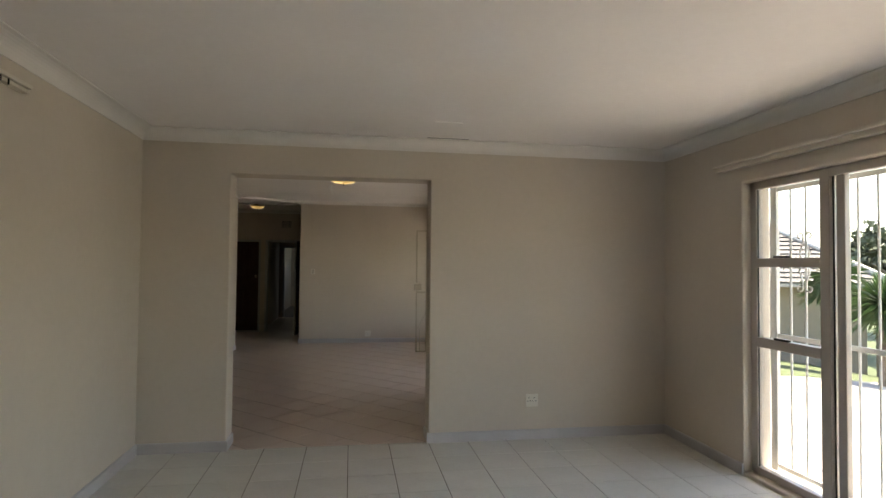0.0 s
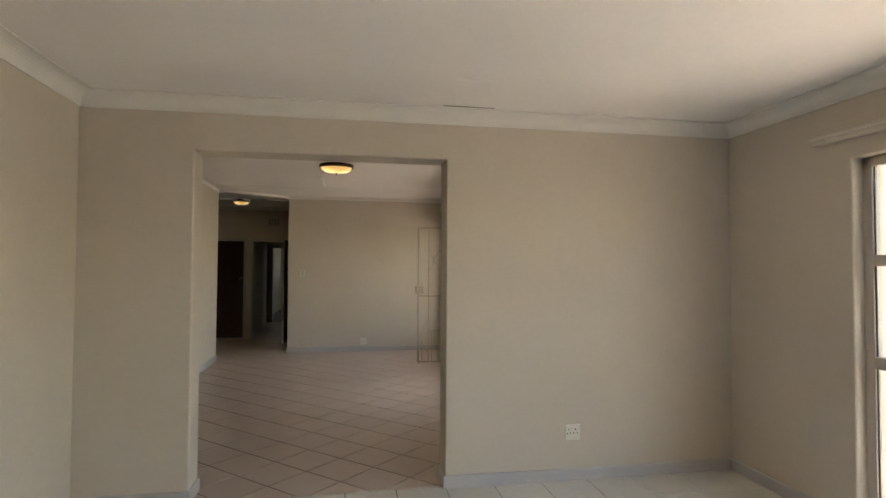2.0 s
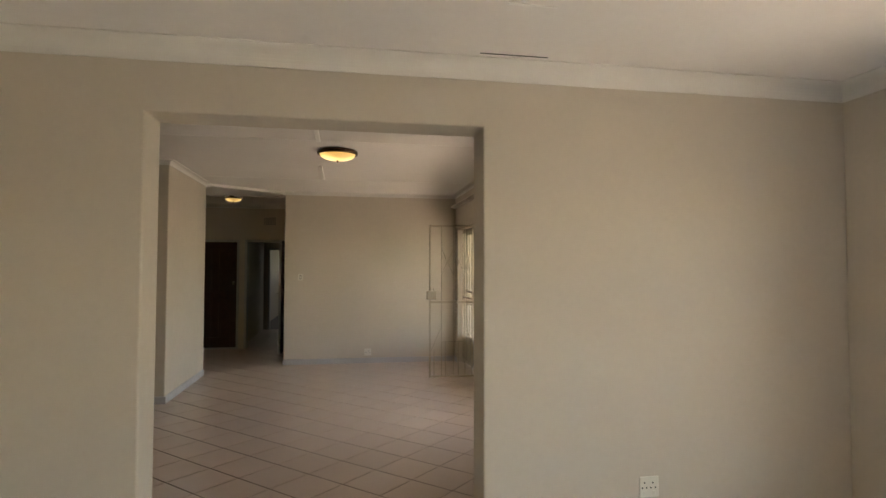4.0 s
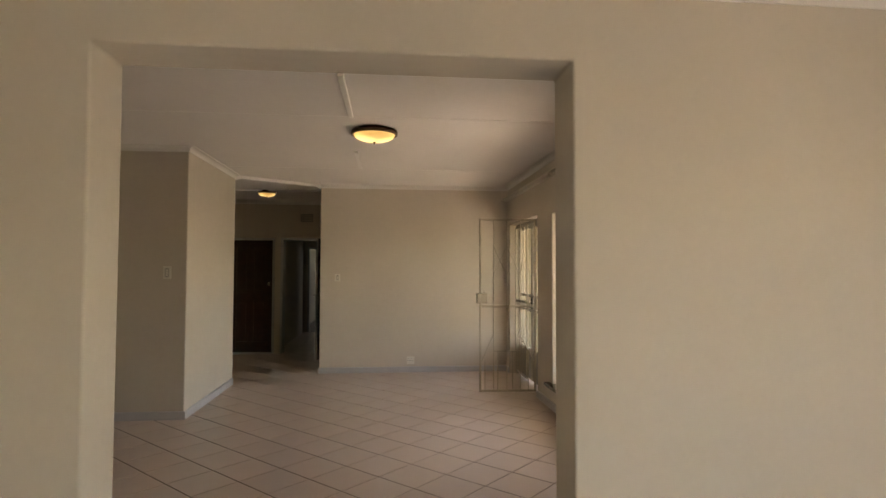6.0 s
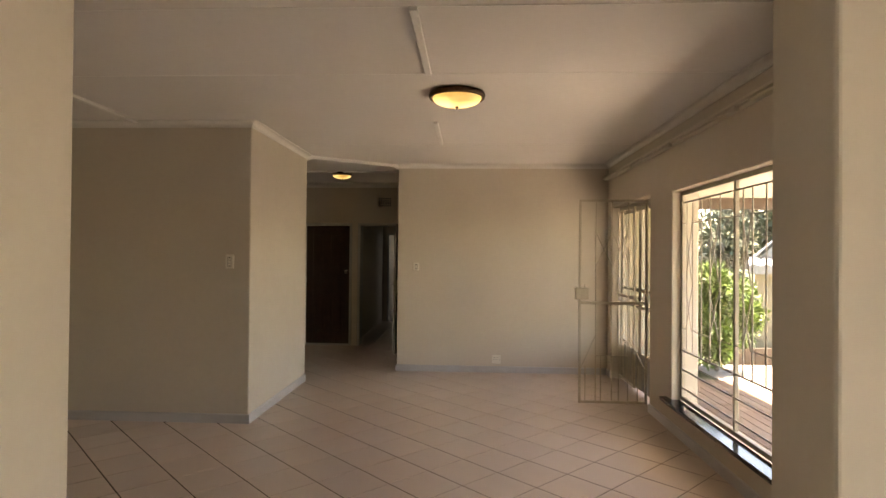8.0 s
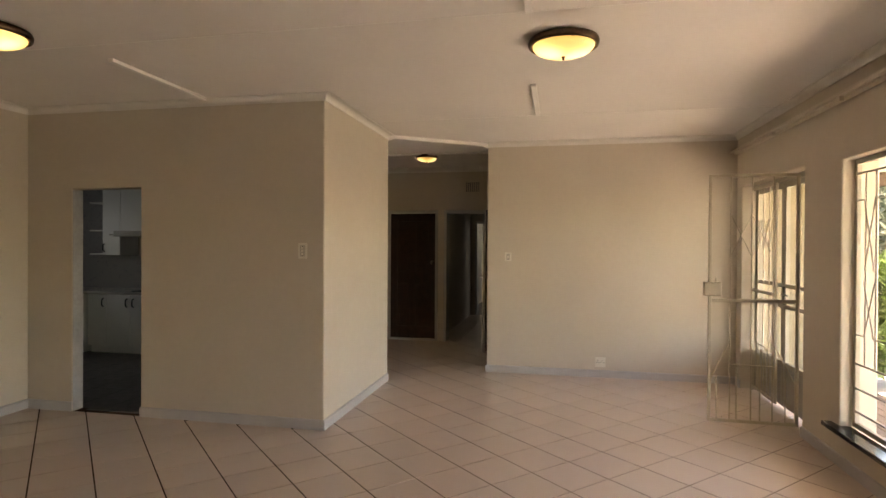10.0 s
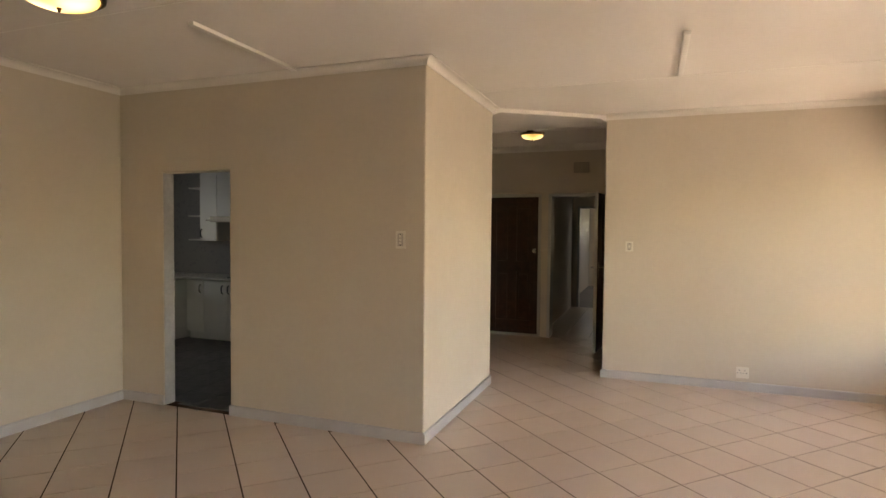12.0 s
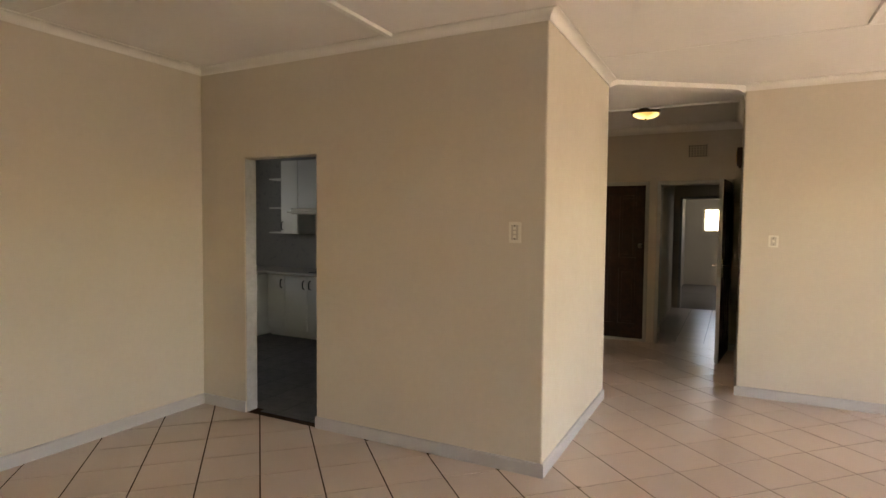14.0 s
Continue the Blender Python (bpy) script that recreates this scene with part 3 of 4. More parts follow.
def guard(y_far, y_near, parent):
    """Burglar bars of one light: rails, uprights and two rows of lozenges."""
    w = y_far - y_near
    x = WX - 0.022
    for z in (1.985, 0.715, 0.55, 0.395):
        part("rail", box(x - 0.004, y_near, z - 0.006, x + 0.004, y_far, z + 0.006), M_bar_backlit, parent)
    yy = [y_far - w * u for u in (0.16, 0.29, 0.47, 0.64, 0.82)]
    for i, y in enumerate(yy):
        part("bar", rod((x - 0.006, y, 0.715), (x - 0.006, y, 1.985), 0.0055, n=6), M_bar_backlit, parent)
    for a, b in ((0, 1), (3, 4)):
        for z0, z1 in ((1.34, 1.81), (0.91, 1.27)):
            part("lozenge_bar", rod((x - 0.012, yy[a], z0), (x - 0.012, yy[b], z1), 0.005, n=6), M_bar_backlit, parent)
            part("lozenge_bar", rod((x - 0.016, yy[a], z1), (x - 0.016, yy[b], z0), 0.005, n=6), M_bar_backlit, parent)
    for z in (1.805, 0.91):
        for y0, y1 in ((y_far, yy[0]), (yy[1], yy[3]), (yy[4], y_near)):
            part("cross_bar", rod((x - 0.002, y0, z), (x - 0.002, y1, z), 0.0045, n=6), M_bar_backlit, parent)


guard(8.705, 7.754, win)
guard(7.726, 6.775, win)
tagged(part("windowsill", box(1.775, 6.68, 0.24, 1.915, 8.86, 0.272, 0.006), M_sill), "black polished stone windowsill", "windowsill", kind="structure")

door = thing("door_1", "cream steel double front door with glass panes and grey lower panels", "front door", kind="structure")
DX = 1.99
for nm, a in (("frame_post", (10.84, 0.0, 10.88, 2.13)), ("frame_post", (9.34, 0.0, 9.38, 2.13)), ("frame_head", (9.38, 2.09, 10.84, 2.13))):
    part(nm, box(DX - 0.04, a[0], a[1], DX + 0.05, a[2], a[3], 0.004), M_steel, door)


def door_leaf(y0, y1, parent):
    for nm, a in (("stile", (y0, 0.03, y0 + 0.045, 2.085)), ("stile", (y1 - 0.045, 0.03, y1, 2.085)), ("rail", (y0 + 0.045, 2.035, y1 - 0.045, 2.085)), ("rail", (y0 + 0.045, 1.12, y1 - 0.045, 1.155)),
                  ("rail", (y0 + 0.045, 0.93, y1 - 0.045, 0.965)), ("rail", (y0 + 0.045, 0.40, y1 - 0.045, 0.44))):
        part(nm, box(DX - 0.018, a[0], a[1], DX + 0.018, a[2], a[3], 0.003), M_steel, parent)
    part("panel", box(DX - 0.01, y0 + 0.045, 0.03, DX + 0.01, y1 - 0.045, 0.40), M_panel, parent, "grey painted steel kick panel")
    for z0, z1 in ((0.44, 0.93), (0.965, 1.12), (1.155, 2.035)):
        pane(DX, y0 + 0.045, z0, y1 - 0.045, z1, parent)


door_leaf(9.38, 10.105, door)
door_leaf(10.115, 10.84, door)
part("lock", box(DX - 0.035, 10.05, 0.97, DX - 0.018, 10.1, 1.13, 0.004), M_dark, door, "dark door lock")
part("handle", rod((DX - 0.05, 10.07, 1.06), (DX - 0.05, 9.94, 1.06), 0.009), M_black, door)


def security_gate(at, rz, width, label):
    """A barred gate in the x-z plane, hinged at its origin, reaching along +x."""
    g = thing("security_gate", label, "security gate", at, rz, group="security gates")
    h0, h1 = 0.045, 2.09
    w = width
    for x in (0.0, w - 0.025):
        part("stile", box(x, -0.012, h0, x + 0.025, 0.012, h1, 0.003), M_bar, g)
    for z in (h0, h1 - 0.025):
        part("rail", box(0.025, -0.011, z, w - 0.025, 0.011, z + 0.025, 0.003), M_bar, g)
    part("middle_rail", box(0.025, -0.012, 1.035, w - 0.025, 0.012, 1.065, 0.003), M_bar, g)
    ql, qm, qr = w * 0.28, w * 0.515, w * 0.75
    for x in (ql, qm, qr):
        part("bar", rod((x, 0, h0 + 0.02), (x, 0, h1 - 0.02), 0.006, n=6), M_bar, g)
    for a, b in ((ql, qm), (qm, qr)):
        part("lozenge_bar", rod((a, -0.008, 1.42), (b, -0.008, 1.765), 0.005, n=6), M_bar, g)
        part("lozenge_bar", rod((a, 0.008, 1.765), (b, 0.008, 1.42), 0.005, n=6), M_bar, g)
    part("brace", rod((0.02, -0.006, 0.38), (ql, -0.006, 0.72), 0.006, n=6), M_bar, g)
    part("brace", rod((w - 0.02, -0.006, 0.38), (qr, -0.006, 0.72), 0.006, n=6), M_bar, g)
    part("lower_rail", rod((ql, 0.006, 0.52), (qr, 0.006, 0.52), 0.006, n=6), M_bar, g)
    for x in (w * 0.14, w * 0.415, w * 0.675, w * 0.90):
        part("short_bar", rod((x, 0, h0 + 0.02), (x, 0, 0.53 if ql < x < qr else 0.42), 0.006, n=6), M_bar, g)
    return g


gate = security_gate((1.85, 9.44, 0.0), 179.0, 0.68, "cream steel security gate with lozenge bars standing open into the room")
part("lock_box", box(0.585, -0.035, 1.085, 0.715, 0.035, 1.2, 0.006), M_bar, gate, "cream steel lock box")
part("key_post", rod((0.62, 0.0, 1.2), (0.62, 0.0, 1.235), 0.006), M_bar, gate)
gate2 = security_gate((1.92, 10.12, 0.0), 90.0, 0.67, "cream steel security gate with lozenge bars closed before the front door")

# curtain rails
rail = thing("curtain_rail", "white painted wooden curtain rail above the dining room windows", "curtain rail")
part("batten", box(1.785, 5.06, 2.48, 1.839, 10.98, 2.535, 0.006), M_rail, rail)
part("track", box(1.75, 5.06, 2.495, 1.785, 11.0, 2.515, 0.004), M_rail, rail)
for y in (6.2, 7.4, 8.6, 9.8):
    part("bracket", box(1.76, y, 2.46, 1.79, y + 0.05, 2.494, 0.003), M_rail, rail)
rail2 = thing("curtain_rail", "white painted wooden curtain rail above the sliding door", "curtain rail")
part("batten", box(2.87, 0.3, 2.235, 2.919, 3.98, 2.285, 0.006), M_rail, rail2)
part("track", box(2.835, 0.3, 2.265, 2.87, 3.98, 2.285, 0.004), M_rail, rail2)
rail3 = thing("curtain_rail", "white painted curtain rail with loose runners on the wall", "curtain rail")
part("batten", box(-1.549, -0.6, 2.335, -1.51, 3.13, 2.37, 0.005), M_rail, rail3)
part("track", box(-1.51, -0.6, 2.35, -1.485, 3.10, 2.37, 0.004), M_rail, rail3)
for y in (2.86, 2.92, 2.68):
    part("runner", rod((-1.497, y, 2.35), (-1.497, y, 2.32), 0.004), M_dark, rail3)


# ---- switches and sockets: a plate on a wall that faces -y ----
def socket(at, label):
    s = thing("power_socket", label, "socket", at, group="sockets")
    part("plate", box(-0.055, -0.008, -0.055, 0.055, 0.0, 0.055, 0.004), M_plastic, s)
    for x, z in ((-0.028, 0.022), (-0.04, -0.004), (-0.016, -0.004), (0.02, 0.022), (0.008, -0.004), (0.034, -0.004)):
        part("pin_hole", rod((x, -0.009, z), (x, -0.006, z), 0.0045, n=8), M_dark, s)
    for x in (-0.028, 0.026):
        part("rocker", box(x - 0.008, -0.0115, -0.042, x + 0.008, -0.008, -0.02, 0.002), M_plastic, s)
    return s


socket((1.663, 4.79, 0.332), "white double wall socket above grey skirting")
socket((0.424, 11.05, 0.172), "white double wall socket above grey skirting")


def light_switch(at, w, h, n, label):
    s = thing("light_switch", label, "switch", at, group="light switches")
    part("plate", box(-w / 2, -0.008, -h / 2, w / 2, 0.0, h / 2, 0.004), M_plastic, s)
    part("inner_plate", box(-w * 0.28, -0.011, -h * 0.36, w * 0.28, -0.008, h * 0.36, 0.002), M_plastic_grey, s)
    for k in range(n):
        z = (k - (n - 1) / 2) * h * 0.2
        part("rocker", box(-0.009, -0.0145, z - 0.009, 0.009, -0.011, z + 0.009, 0.002), M_plastic, s)
    for z in (-h * 0.3, h * 0.3):
        part("screw", rod((0, -0.013, z), (0, -0.0105, z), 0.004, n=8), M_dark, s)
    return s


light_switch((-2.075, 8.66, 1.44), 0.078, 0.125, 3, "white light switch with three rockers")
light_switch((-0.628, 11.05, 1.36), 0.075, 0.1, 1, "white single light switch")


# ---- hall ----
def door_frame(name, x0, x1, h, y0, y1, parent_label):
    f = thing(name, parent_label, "door frame", kind="structure")
    for nm, a in (("post", (x0, 0.0, x0 + 0.04, h)), ("post", (x1 - 0.04, 0.0, x1, h)), ("head", (x0 + 0.04, h - 0.04, x1 - 0.04, h))):
        part(nm, box(a[0], y0, a[1], a[2], y1, a[3], 0.004), M_doorframe, f)
    return f


door_frame("trim_door_1", -2.69, -1.89, 2.03, 12.975, 13.235, "grey painted steel frame round the dark door")
door_frame("trim_door_2", -1.79, -0.95, 2.03, 12.975, 13.235, "grey painted steel frame of the passage doorway")
door_frame("trim_door_3", -1.80, -0.93, 1.99, 16.385, 16.61, "grey painted steel frame of the bedroom doorway")


def panel_door(at, rz, w, label, name="door"):
    """A wooden door of four raised panels, hinged at its origin, reaching along +x, in the x-z plane."""
    d = thing(name, label, "door", at, rz)
    z0, z1 = 0.012, 1.985
    rows = ((0.22, 0.92), (1.07, 1.86))
    s = 0.11
    part("stile", box(0, -0.02, z0, s, 0.02, z1, 0.003), M_wood, d)
    part("stile", box(w - s, -0.02, z0, w, 0.02, z1, 0.003), M_wood, d)
    part("stile", box(w / 2 - 0.05, -0.0195, 0.22, w / 2 + 0.05, 0.0195, 1.86, 0.003), M_wood, d)
    for a, b in ((z0, 0.22), (0.92, 1.07), (1.86, z1)):
        part("rail", box(s, -0.02, a, w - s, 0.02, b, 0.003), M_wood, d)
    for a, b in rows:
        for x0, x1 in ((s, w / 2 - 0.05), (w / 2 + 0.05, w - s)):
            bm = box(x0, -0.009, a, x1, 0.009, b)
            box(x0 + 0.035, -0.016, a + 0.035, x1 - 0.035, 0.016, b - 0.035, 0.006, bm)
            part("panel", bm, M_wood, d)
    return d


fd = panel_door((-2.65, 13.01, 0.0), 0.0, 0.72, "dark stained wooden panel door, closed, with a brass lock")
part("weather_bar", box(0.0, -0.034, 0.001, 0.72, -0.0205, 0.034, 0.003), M_doorframe, fd, "pale weather bar")
part("lock", lathe([(0.0, 0.0), (0.032, 0.0), (0.032, 0.006), (0.024, 0.012), (0.02, 0.03), (0.012, 0.036), (0.0, 0.036)], 24), M_metal, fd, "round metal lock cylinder").matrix_basis = pose(0.67, -0.02, 1.222, 90, 0, 0)
pd = panel_door((-0.975, 12.955, 0.0), 264.0, 0.80, "dark stained wooden panel door standing open against the hall wall")
part("leaf_edge", box(0.8, -0.02, 0.012, 0.804, 0.02, 1.985), M_leaf_edge, pd, "pale painted door edge")
for s in (-1, 1):
    part("handle_plate", box(0.735, s * 0.02, 0.93, 0.775, s * 0.026, 1.13, 0.002), M_metal, pd, "chrome handle plate")
    hb = rod((0.755, s * 0.026, 1.06), (0.755, s * 0.07, 1.06), 0.009)
    part("handle", rod((0.755, s * 0.066, 1.06), (0.64, s * 0.066, 1.06), 0.009, hb), M_metal, pd, "chrome lever handle")

vent = thing("air_vent", "square pierced plaster air vent above the doorway", "air vent", (-1.345, 12.99, 2.385))
part("plate", box(-0.115, -0.006, -0.08, 0.115, 0.0, 0.08, 0.002), M_wall, vent)
for i in range(7):
    for k in range(5):
        x, z = -0.093 + i * 0.031, -0.06 + k * 0.03
        part("hole", box(x - 0.009, -0.0085, z - 0.009, x + 0.009, -0.0055, z + 0.009), M_dark, vent)
chime = thing("door_chime", "small brown wooden door chime on the hall wall", "door chime", (-0.875, 12.1, 2.2))
part("case", box(-0.05, -0.06, -0.09, 0.0, 0.06, 0.09, 0.006), M_fascia, chime)
part("cover", box(-0.058, -0.035, -0.06, -0.05, 0.035, 0.06, 0.004), M_brass, chime)
part("push", rod((-0.02, -0.02, -0.12), (-0.02, -0.02, -0.09), 0.014), M_fascia, chime)

# ---- kitchen ----
KY = 10.98


def base_unit(x0, x1, label, flip):
    c = thing("base_cabinet", label, "cabinet", group="kitchen base cabinets")
    part("body", box(x0 + 0.001, KY + 0.02, 0.1, x1 - 0.001, 11.598, 0.80, 0.002), M_cab, c)
    part("plinth", box(x0 + 0.001, KY + 0.06, 0.0, x1 - 0.001, KY + 0.08, 0.1), M_cab, c)
    d = part("door", box(x0 + 0.003, KY, 0.105, x1 - 0.003, KY + 0.019, 0.795, 0.003), M_cab, c)
    handle_on(d, x1 - 0.05 if flip else x0 + 0.05, KY, 0.69)
    return c


def handle_on(parent, x, y, z):
    bm = bmesh.new()
    line = [(x, y, z - 0.055), (x, y - 0.026, z - 0.04), (x, y - 0.03, z), (x, y - 0.026, z + 0.04), (x, y, z + 0.055)]
    for a, b in zip(line, line[1:]):
        rod(a, b, 0.0085, bm, 8)
    part("handle", bm, M_black, parent, "black bow handle")


base_unit(-6.340, -6.045, "white laminate base cabinet with a black handle", True)
base_unit(-6.045, -5.675, "white laminate base cabinet with a black handle", True)
base_unit(-5.675, -5.310, "white laminate base cabinet with a black handle", False)
base_unit(-5.310, -4.9, "white laminate base cabinet with a black handle", False)
c = thing("base_cabinet", "white laminate corner cabinet along the side wall", "cabinet", group="kitchen base cabinets")
part("body", box(-7.38, 10.1, 0.1, -6.350, 11.598, 0.80, 0.002), M_cab, c)
part("plinth", box(-7.38, 10.1, 0.0, -6.410, 11.598, 0.1), M_cab, c)
wt = thing("worktop", "grey speckled laminate kitchen worktop with rounded edge", "worktop")
part("top", box(-7.39, KY - 0.03, 0.802, -4.9, 11.597, 0.84, 0.008), M_worktop, wt)
part("side_top", box(-7.39, 10.08, 0.8025, -6.320, KY - 0.031, 0.84, 0.008), M_worktop, wt)
hob = thing("hob", "black built-in electric hob on the worktop", "hob", (-5.410, 11.28, 0.84))
part("plate", box(-0.29, -0.25, 0.0, 0.29, 0.25, 0.012, 0.004), M_black, hob)
for dx, dy in ((-0.15, -0.12), (0.15, -0.12), (-0.15, 0.12), (0.15, 0.12)):
    part("ring", lathe([(0.0, 0.012), (0.085, 0.012), (0.085, 0.02), (0.0, 0.02)], 24, at=(dx, dy, 0)), M_black, hob)
wc = thing("wall_cabinet", "white laminate wall cabinet with a black handle", "cabinet")
part("body", box(-6.360, 11.27, 1.325, -6.070, 11.598, 2.3, 0.002), M_cab, wc)
d = part("door", box(-6.357, 11.25, 1.328, -6.073, 11.269, 2.297, 0.003), M_cab, wc)
handle_on(d, -6.325, 11.25, 1.43)
wc2 = thing("wall_cabinet", "white laminate wall cabinet above the cooker hood", "cabinet")
part("body", box(-6.068, 11.27, 1.665, -5.310, 11.598, 2.3, 0.002), M_cab, wc2)
for x0, x1 in ((-6.065, -5.690), (-5.688, -5.313)):
    part("door", box(x0, 11.25, 1.668, x1, 11.269, 2.297, 0.003), M_cab, wc2)
hood = thing("cooker_hood", "slim grey cooker hood under the wall cabinet", "cooker hood")
part("canopy", box(-6.065, 11.12, 1.585, -5.310, 11.598, 1.663, 0.006), M_worktop, hood)
part("visor", box(-6.065, 11.04, 1.60, -5.310, 11.12, 1.62, 0.003), M_worktop, hood)
sh = thing("corner_shelf", "white open corner shelf beside the wall cabinet", "shelf")
part("back", box(-6.650, 11.575, 1.325, -6.362, 11.598, 2.3), M_cab, sh)
for z in (1.325, 1.665, 2.06):
    part("shelf", box(-6.650, 11.33, z, -6.362, 11.574, z + 0.018, 0.003), M_cab, sh)


# ---- outdoors ----
def ground_height(x, y):
    """Flat by the house, then falling away to the east and north."""
    d = max(0.0, x - 6.5 + max(0.0, y - 6) * 0.1)
    e = max(0.0, min(1.0, (y - 12.2) / 3.0))
    return -0.1 - 1.4 * min(1.0, d / 9.0) ** 1.4 - 0.7 * e * e * (3 - 2 * e)


gx = [-400, -120, -40, -10] + [1.5 + 0.5 * i for i in range(40)] + [25, 35, 60, 150, 400]
gy = [-400, -120, -40] + [-6 + 0.75 * i for i in range(48)] + [35, 60, 150, 400]
gb = bmesh.new()
grid = [[gb.verts.new((x, y, ground_height(x, y) - 0.02)) for y in gy] for x in gx]
for i in range(len(gx) - 1):
    for k in range(len(gy) - 1):
        gb.faces.new((grid[i][k], grid[i + 1][k], grid[i + 1][k + 1], grid[i][k + 1]))
tagged(part("ground", gb, M_grass), "green lawn and garden ground", "ground", kind="structure")


def paving(name, x0, y0, x1, y1, sx, sy, label):
    """Cast slabs with open joints on a bed that follows the ground."""
    base = tagged(new(name), label, "paving", kind="structure")
    i = 0
    x = x0
    while x < x1 - 0.05:
        y = y0
        xe = min(x + sx, x1)
        while y < y1 - 0.05:
            ye = min(y + sy, y1)
            bm = bmesh.new()
            g = 0.006
            n = 4
            top = [[bm.verts.new((x + g + (xe - x - 2 * g) * a / n, y + g + (ye - y - 2 * g) * b / n,
                                  ground_height(x + (xe - x) * a / n, y + (ye - y) * b / n))) for b in range(n + 1)] for a in range(n + 1)]
            for a in range(n):
                for b in range(n):
                    bm.faces.new((top[a][b], top[a + 1][b], top[a + 1][b + 1], top[a][b + 1]))
            rim = [e for e in bm.edges if e.is_boundary]
            ext = bmesh.ops.extrude_edge_only(bm, edges=rim)
            for v in ext["geom"]:
                if isinstance(v, bmesh.types.BMVert):
                    v.co.z -= 0.05
            part("slab", bm, M_concrete, base)
            y = ye
        x = xe


paving("pavement", 3.15, -5.0, 8.4, 7.6, 1.5, 1.8, "pale concrete paving slabs beside the house")
paving("pavement_patio", 3.37, 7.6, 6.2, 12.8, 1.35, 1.8, "pale concrete patio beyond the deck")
paving("pavement_path", 8.4, 4.0, 13.0, 5.6, 1.5, 1.2, "pale concrete path across the lawn")

deck = thing("deck", "weathered brown timber deck outside the window", "deck", kind="structure")
for i in range(12):
    x = 2.08 + i * 0.107
    part("plank", box(x, 5.1, -0.08, x + 0.1, 11.0, -0.03, 0.003), M_deck, deck)
tagged(part("porch_ceiling", box(2.071, 5.03, 2.30, 4.15, 11.3, 2.5), M_soffit), "white porch soffit outside the window", "soffit", kind="structure")
tagged(part("porch_beam", box(2.995, 11.27, 2.15, 4.2, 11.298, 2.299, 0.004), M_fascia), "dark brown fascia board", "fascia", kind="structure")


# ---- plants ----
def leaf_cloud(n, centre, size, leaf, seed, lumps=18):
    """Many small pointed leaves gathered in clumps of uneven size."""
    rng = random.Random(seed)
    verts, faces = [], []
    balls = []
    for _ in range(lumps):
        d = Vector((rng.gauss(0, 1), rng.gauss(0, 1), rng.gauss(0, 1))).normalized() * rng.random() ** 0.4
        balls.append((Vector((d.x * size[0], d.y * size[1], d.z * size[2])), rng.uniform(0.22, 0.42) * min(size)))
    for _ in range(n):
        c, r = rng.choice(balls)
        d = Vector((rng.gauss(0, 1), rng.gauss(0, 1), rng.gauss(0, 1))).normalized()
        p = Vector(centre) + c + d * r * rng.uniform(0.6, 1.1)
        u = (d + Vector((rng.gauss(0, 0.7), rng.gauss(0, 0.7), rng.gauss(0, 0.7)))).normalized()
        v = u.cross(Vector((rng.gauss(0, 1), rng.gauss(0, 1), rng.gauss(0, 1)))).normalized()
        s = leaf * rng.uniform(0.6, 1.3)
        k = len(verts)
        verts += [p, p + u * s * 0.5 + v * s * 0.22, p + u * s, p + u * s * 0.5 - v * s * 0.22]
        faces.append((k, k + 1, k + 2, k + 3))
    me = bpy.data.meshes.new("crown")
    me.from_pydata([tuple(v) for v in verts], [], faces)
    return me


def crown(mesh, material, parent, name="crown"):
    mesh.materials.append(material)
    ob = new(name, mesh)
    ob.parent = parent
    return ob


def limbs(points, r0, parent, material=M_bark, name="trunk"):
    bm = bmesh.new()
    for line in points:
        n = len(line) - 1
        for i, (a, b) in enumerate(zip(line, line[1:])):
            rod(a, b, r0 * (1 - 0.75 * i / n), bm, 8, r0 * (1 - 0.75 * (i + 1) / n))
    return part(name, bm, material, parent)


bush = thing("bush", "dense bright green leafy bush beside the patio", "bush", (3.6, 11.95, -0.12))
limbs([[(0, 0, 0), (0.05, 0.02, 0.5), (0.15, 0.1, 1.1)], [(0, 0, 0.1), (-0.2, -0.05, 0.6), (-0.35, 0.0, 1.2)], [(0, 0, 0.2), (0.25, -0.15, 0.7), (0.4, -0.2, 1.1)]], 0.035, bush)
crown(leaf_cloud(12000, (-0.02, 0, 0.86), (0.52, 0.6, 0.8), 0.085, 3, 44), M_leaf, bush)


def tree(name, at, height, spread, seed, material, label, leaf=0.28, n=5000):
    t = thing(name, label, "tree", at)
    rng = random.Random(seed)
    lines = [[(0, 0, 0), (0.1, 0, height * 0.3), (0.0, 0.15, height * 0.6), (0.1, 0.1, height * 0.9)]]
    for _ in range(7):
        a = rng.uniform(0, 6.28)
        z = rng.uniform(0.3, 0.6) * height
        lines.append([(0.05, 0.05, z), (spread * 0.4 * math.cos(a), spread * 0.4 * math.sin(a), z + height * 0.15), (spread * 0.8 * math.cos(a), spread * 0.8 * math.sin(a), z + height * 0.25)])
    limbs(lines, height * 0.03, t)
    crown(leaf_cloud(n, (0, 0, height * 0.68), (spread, spread, height * 0.3), leaf, seed, 34), material, t)
    return t


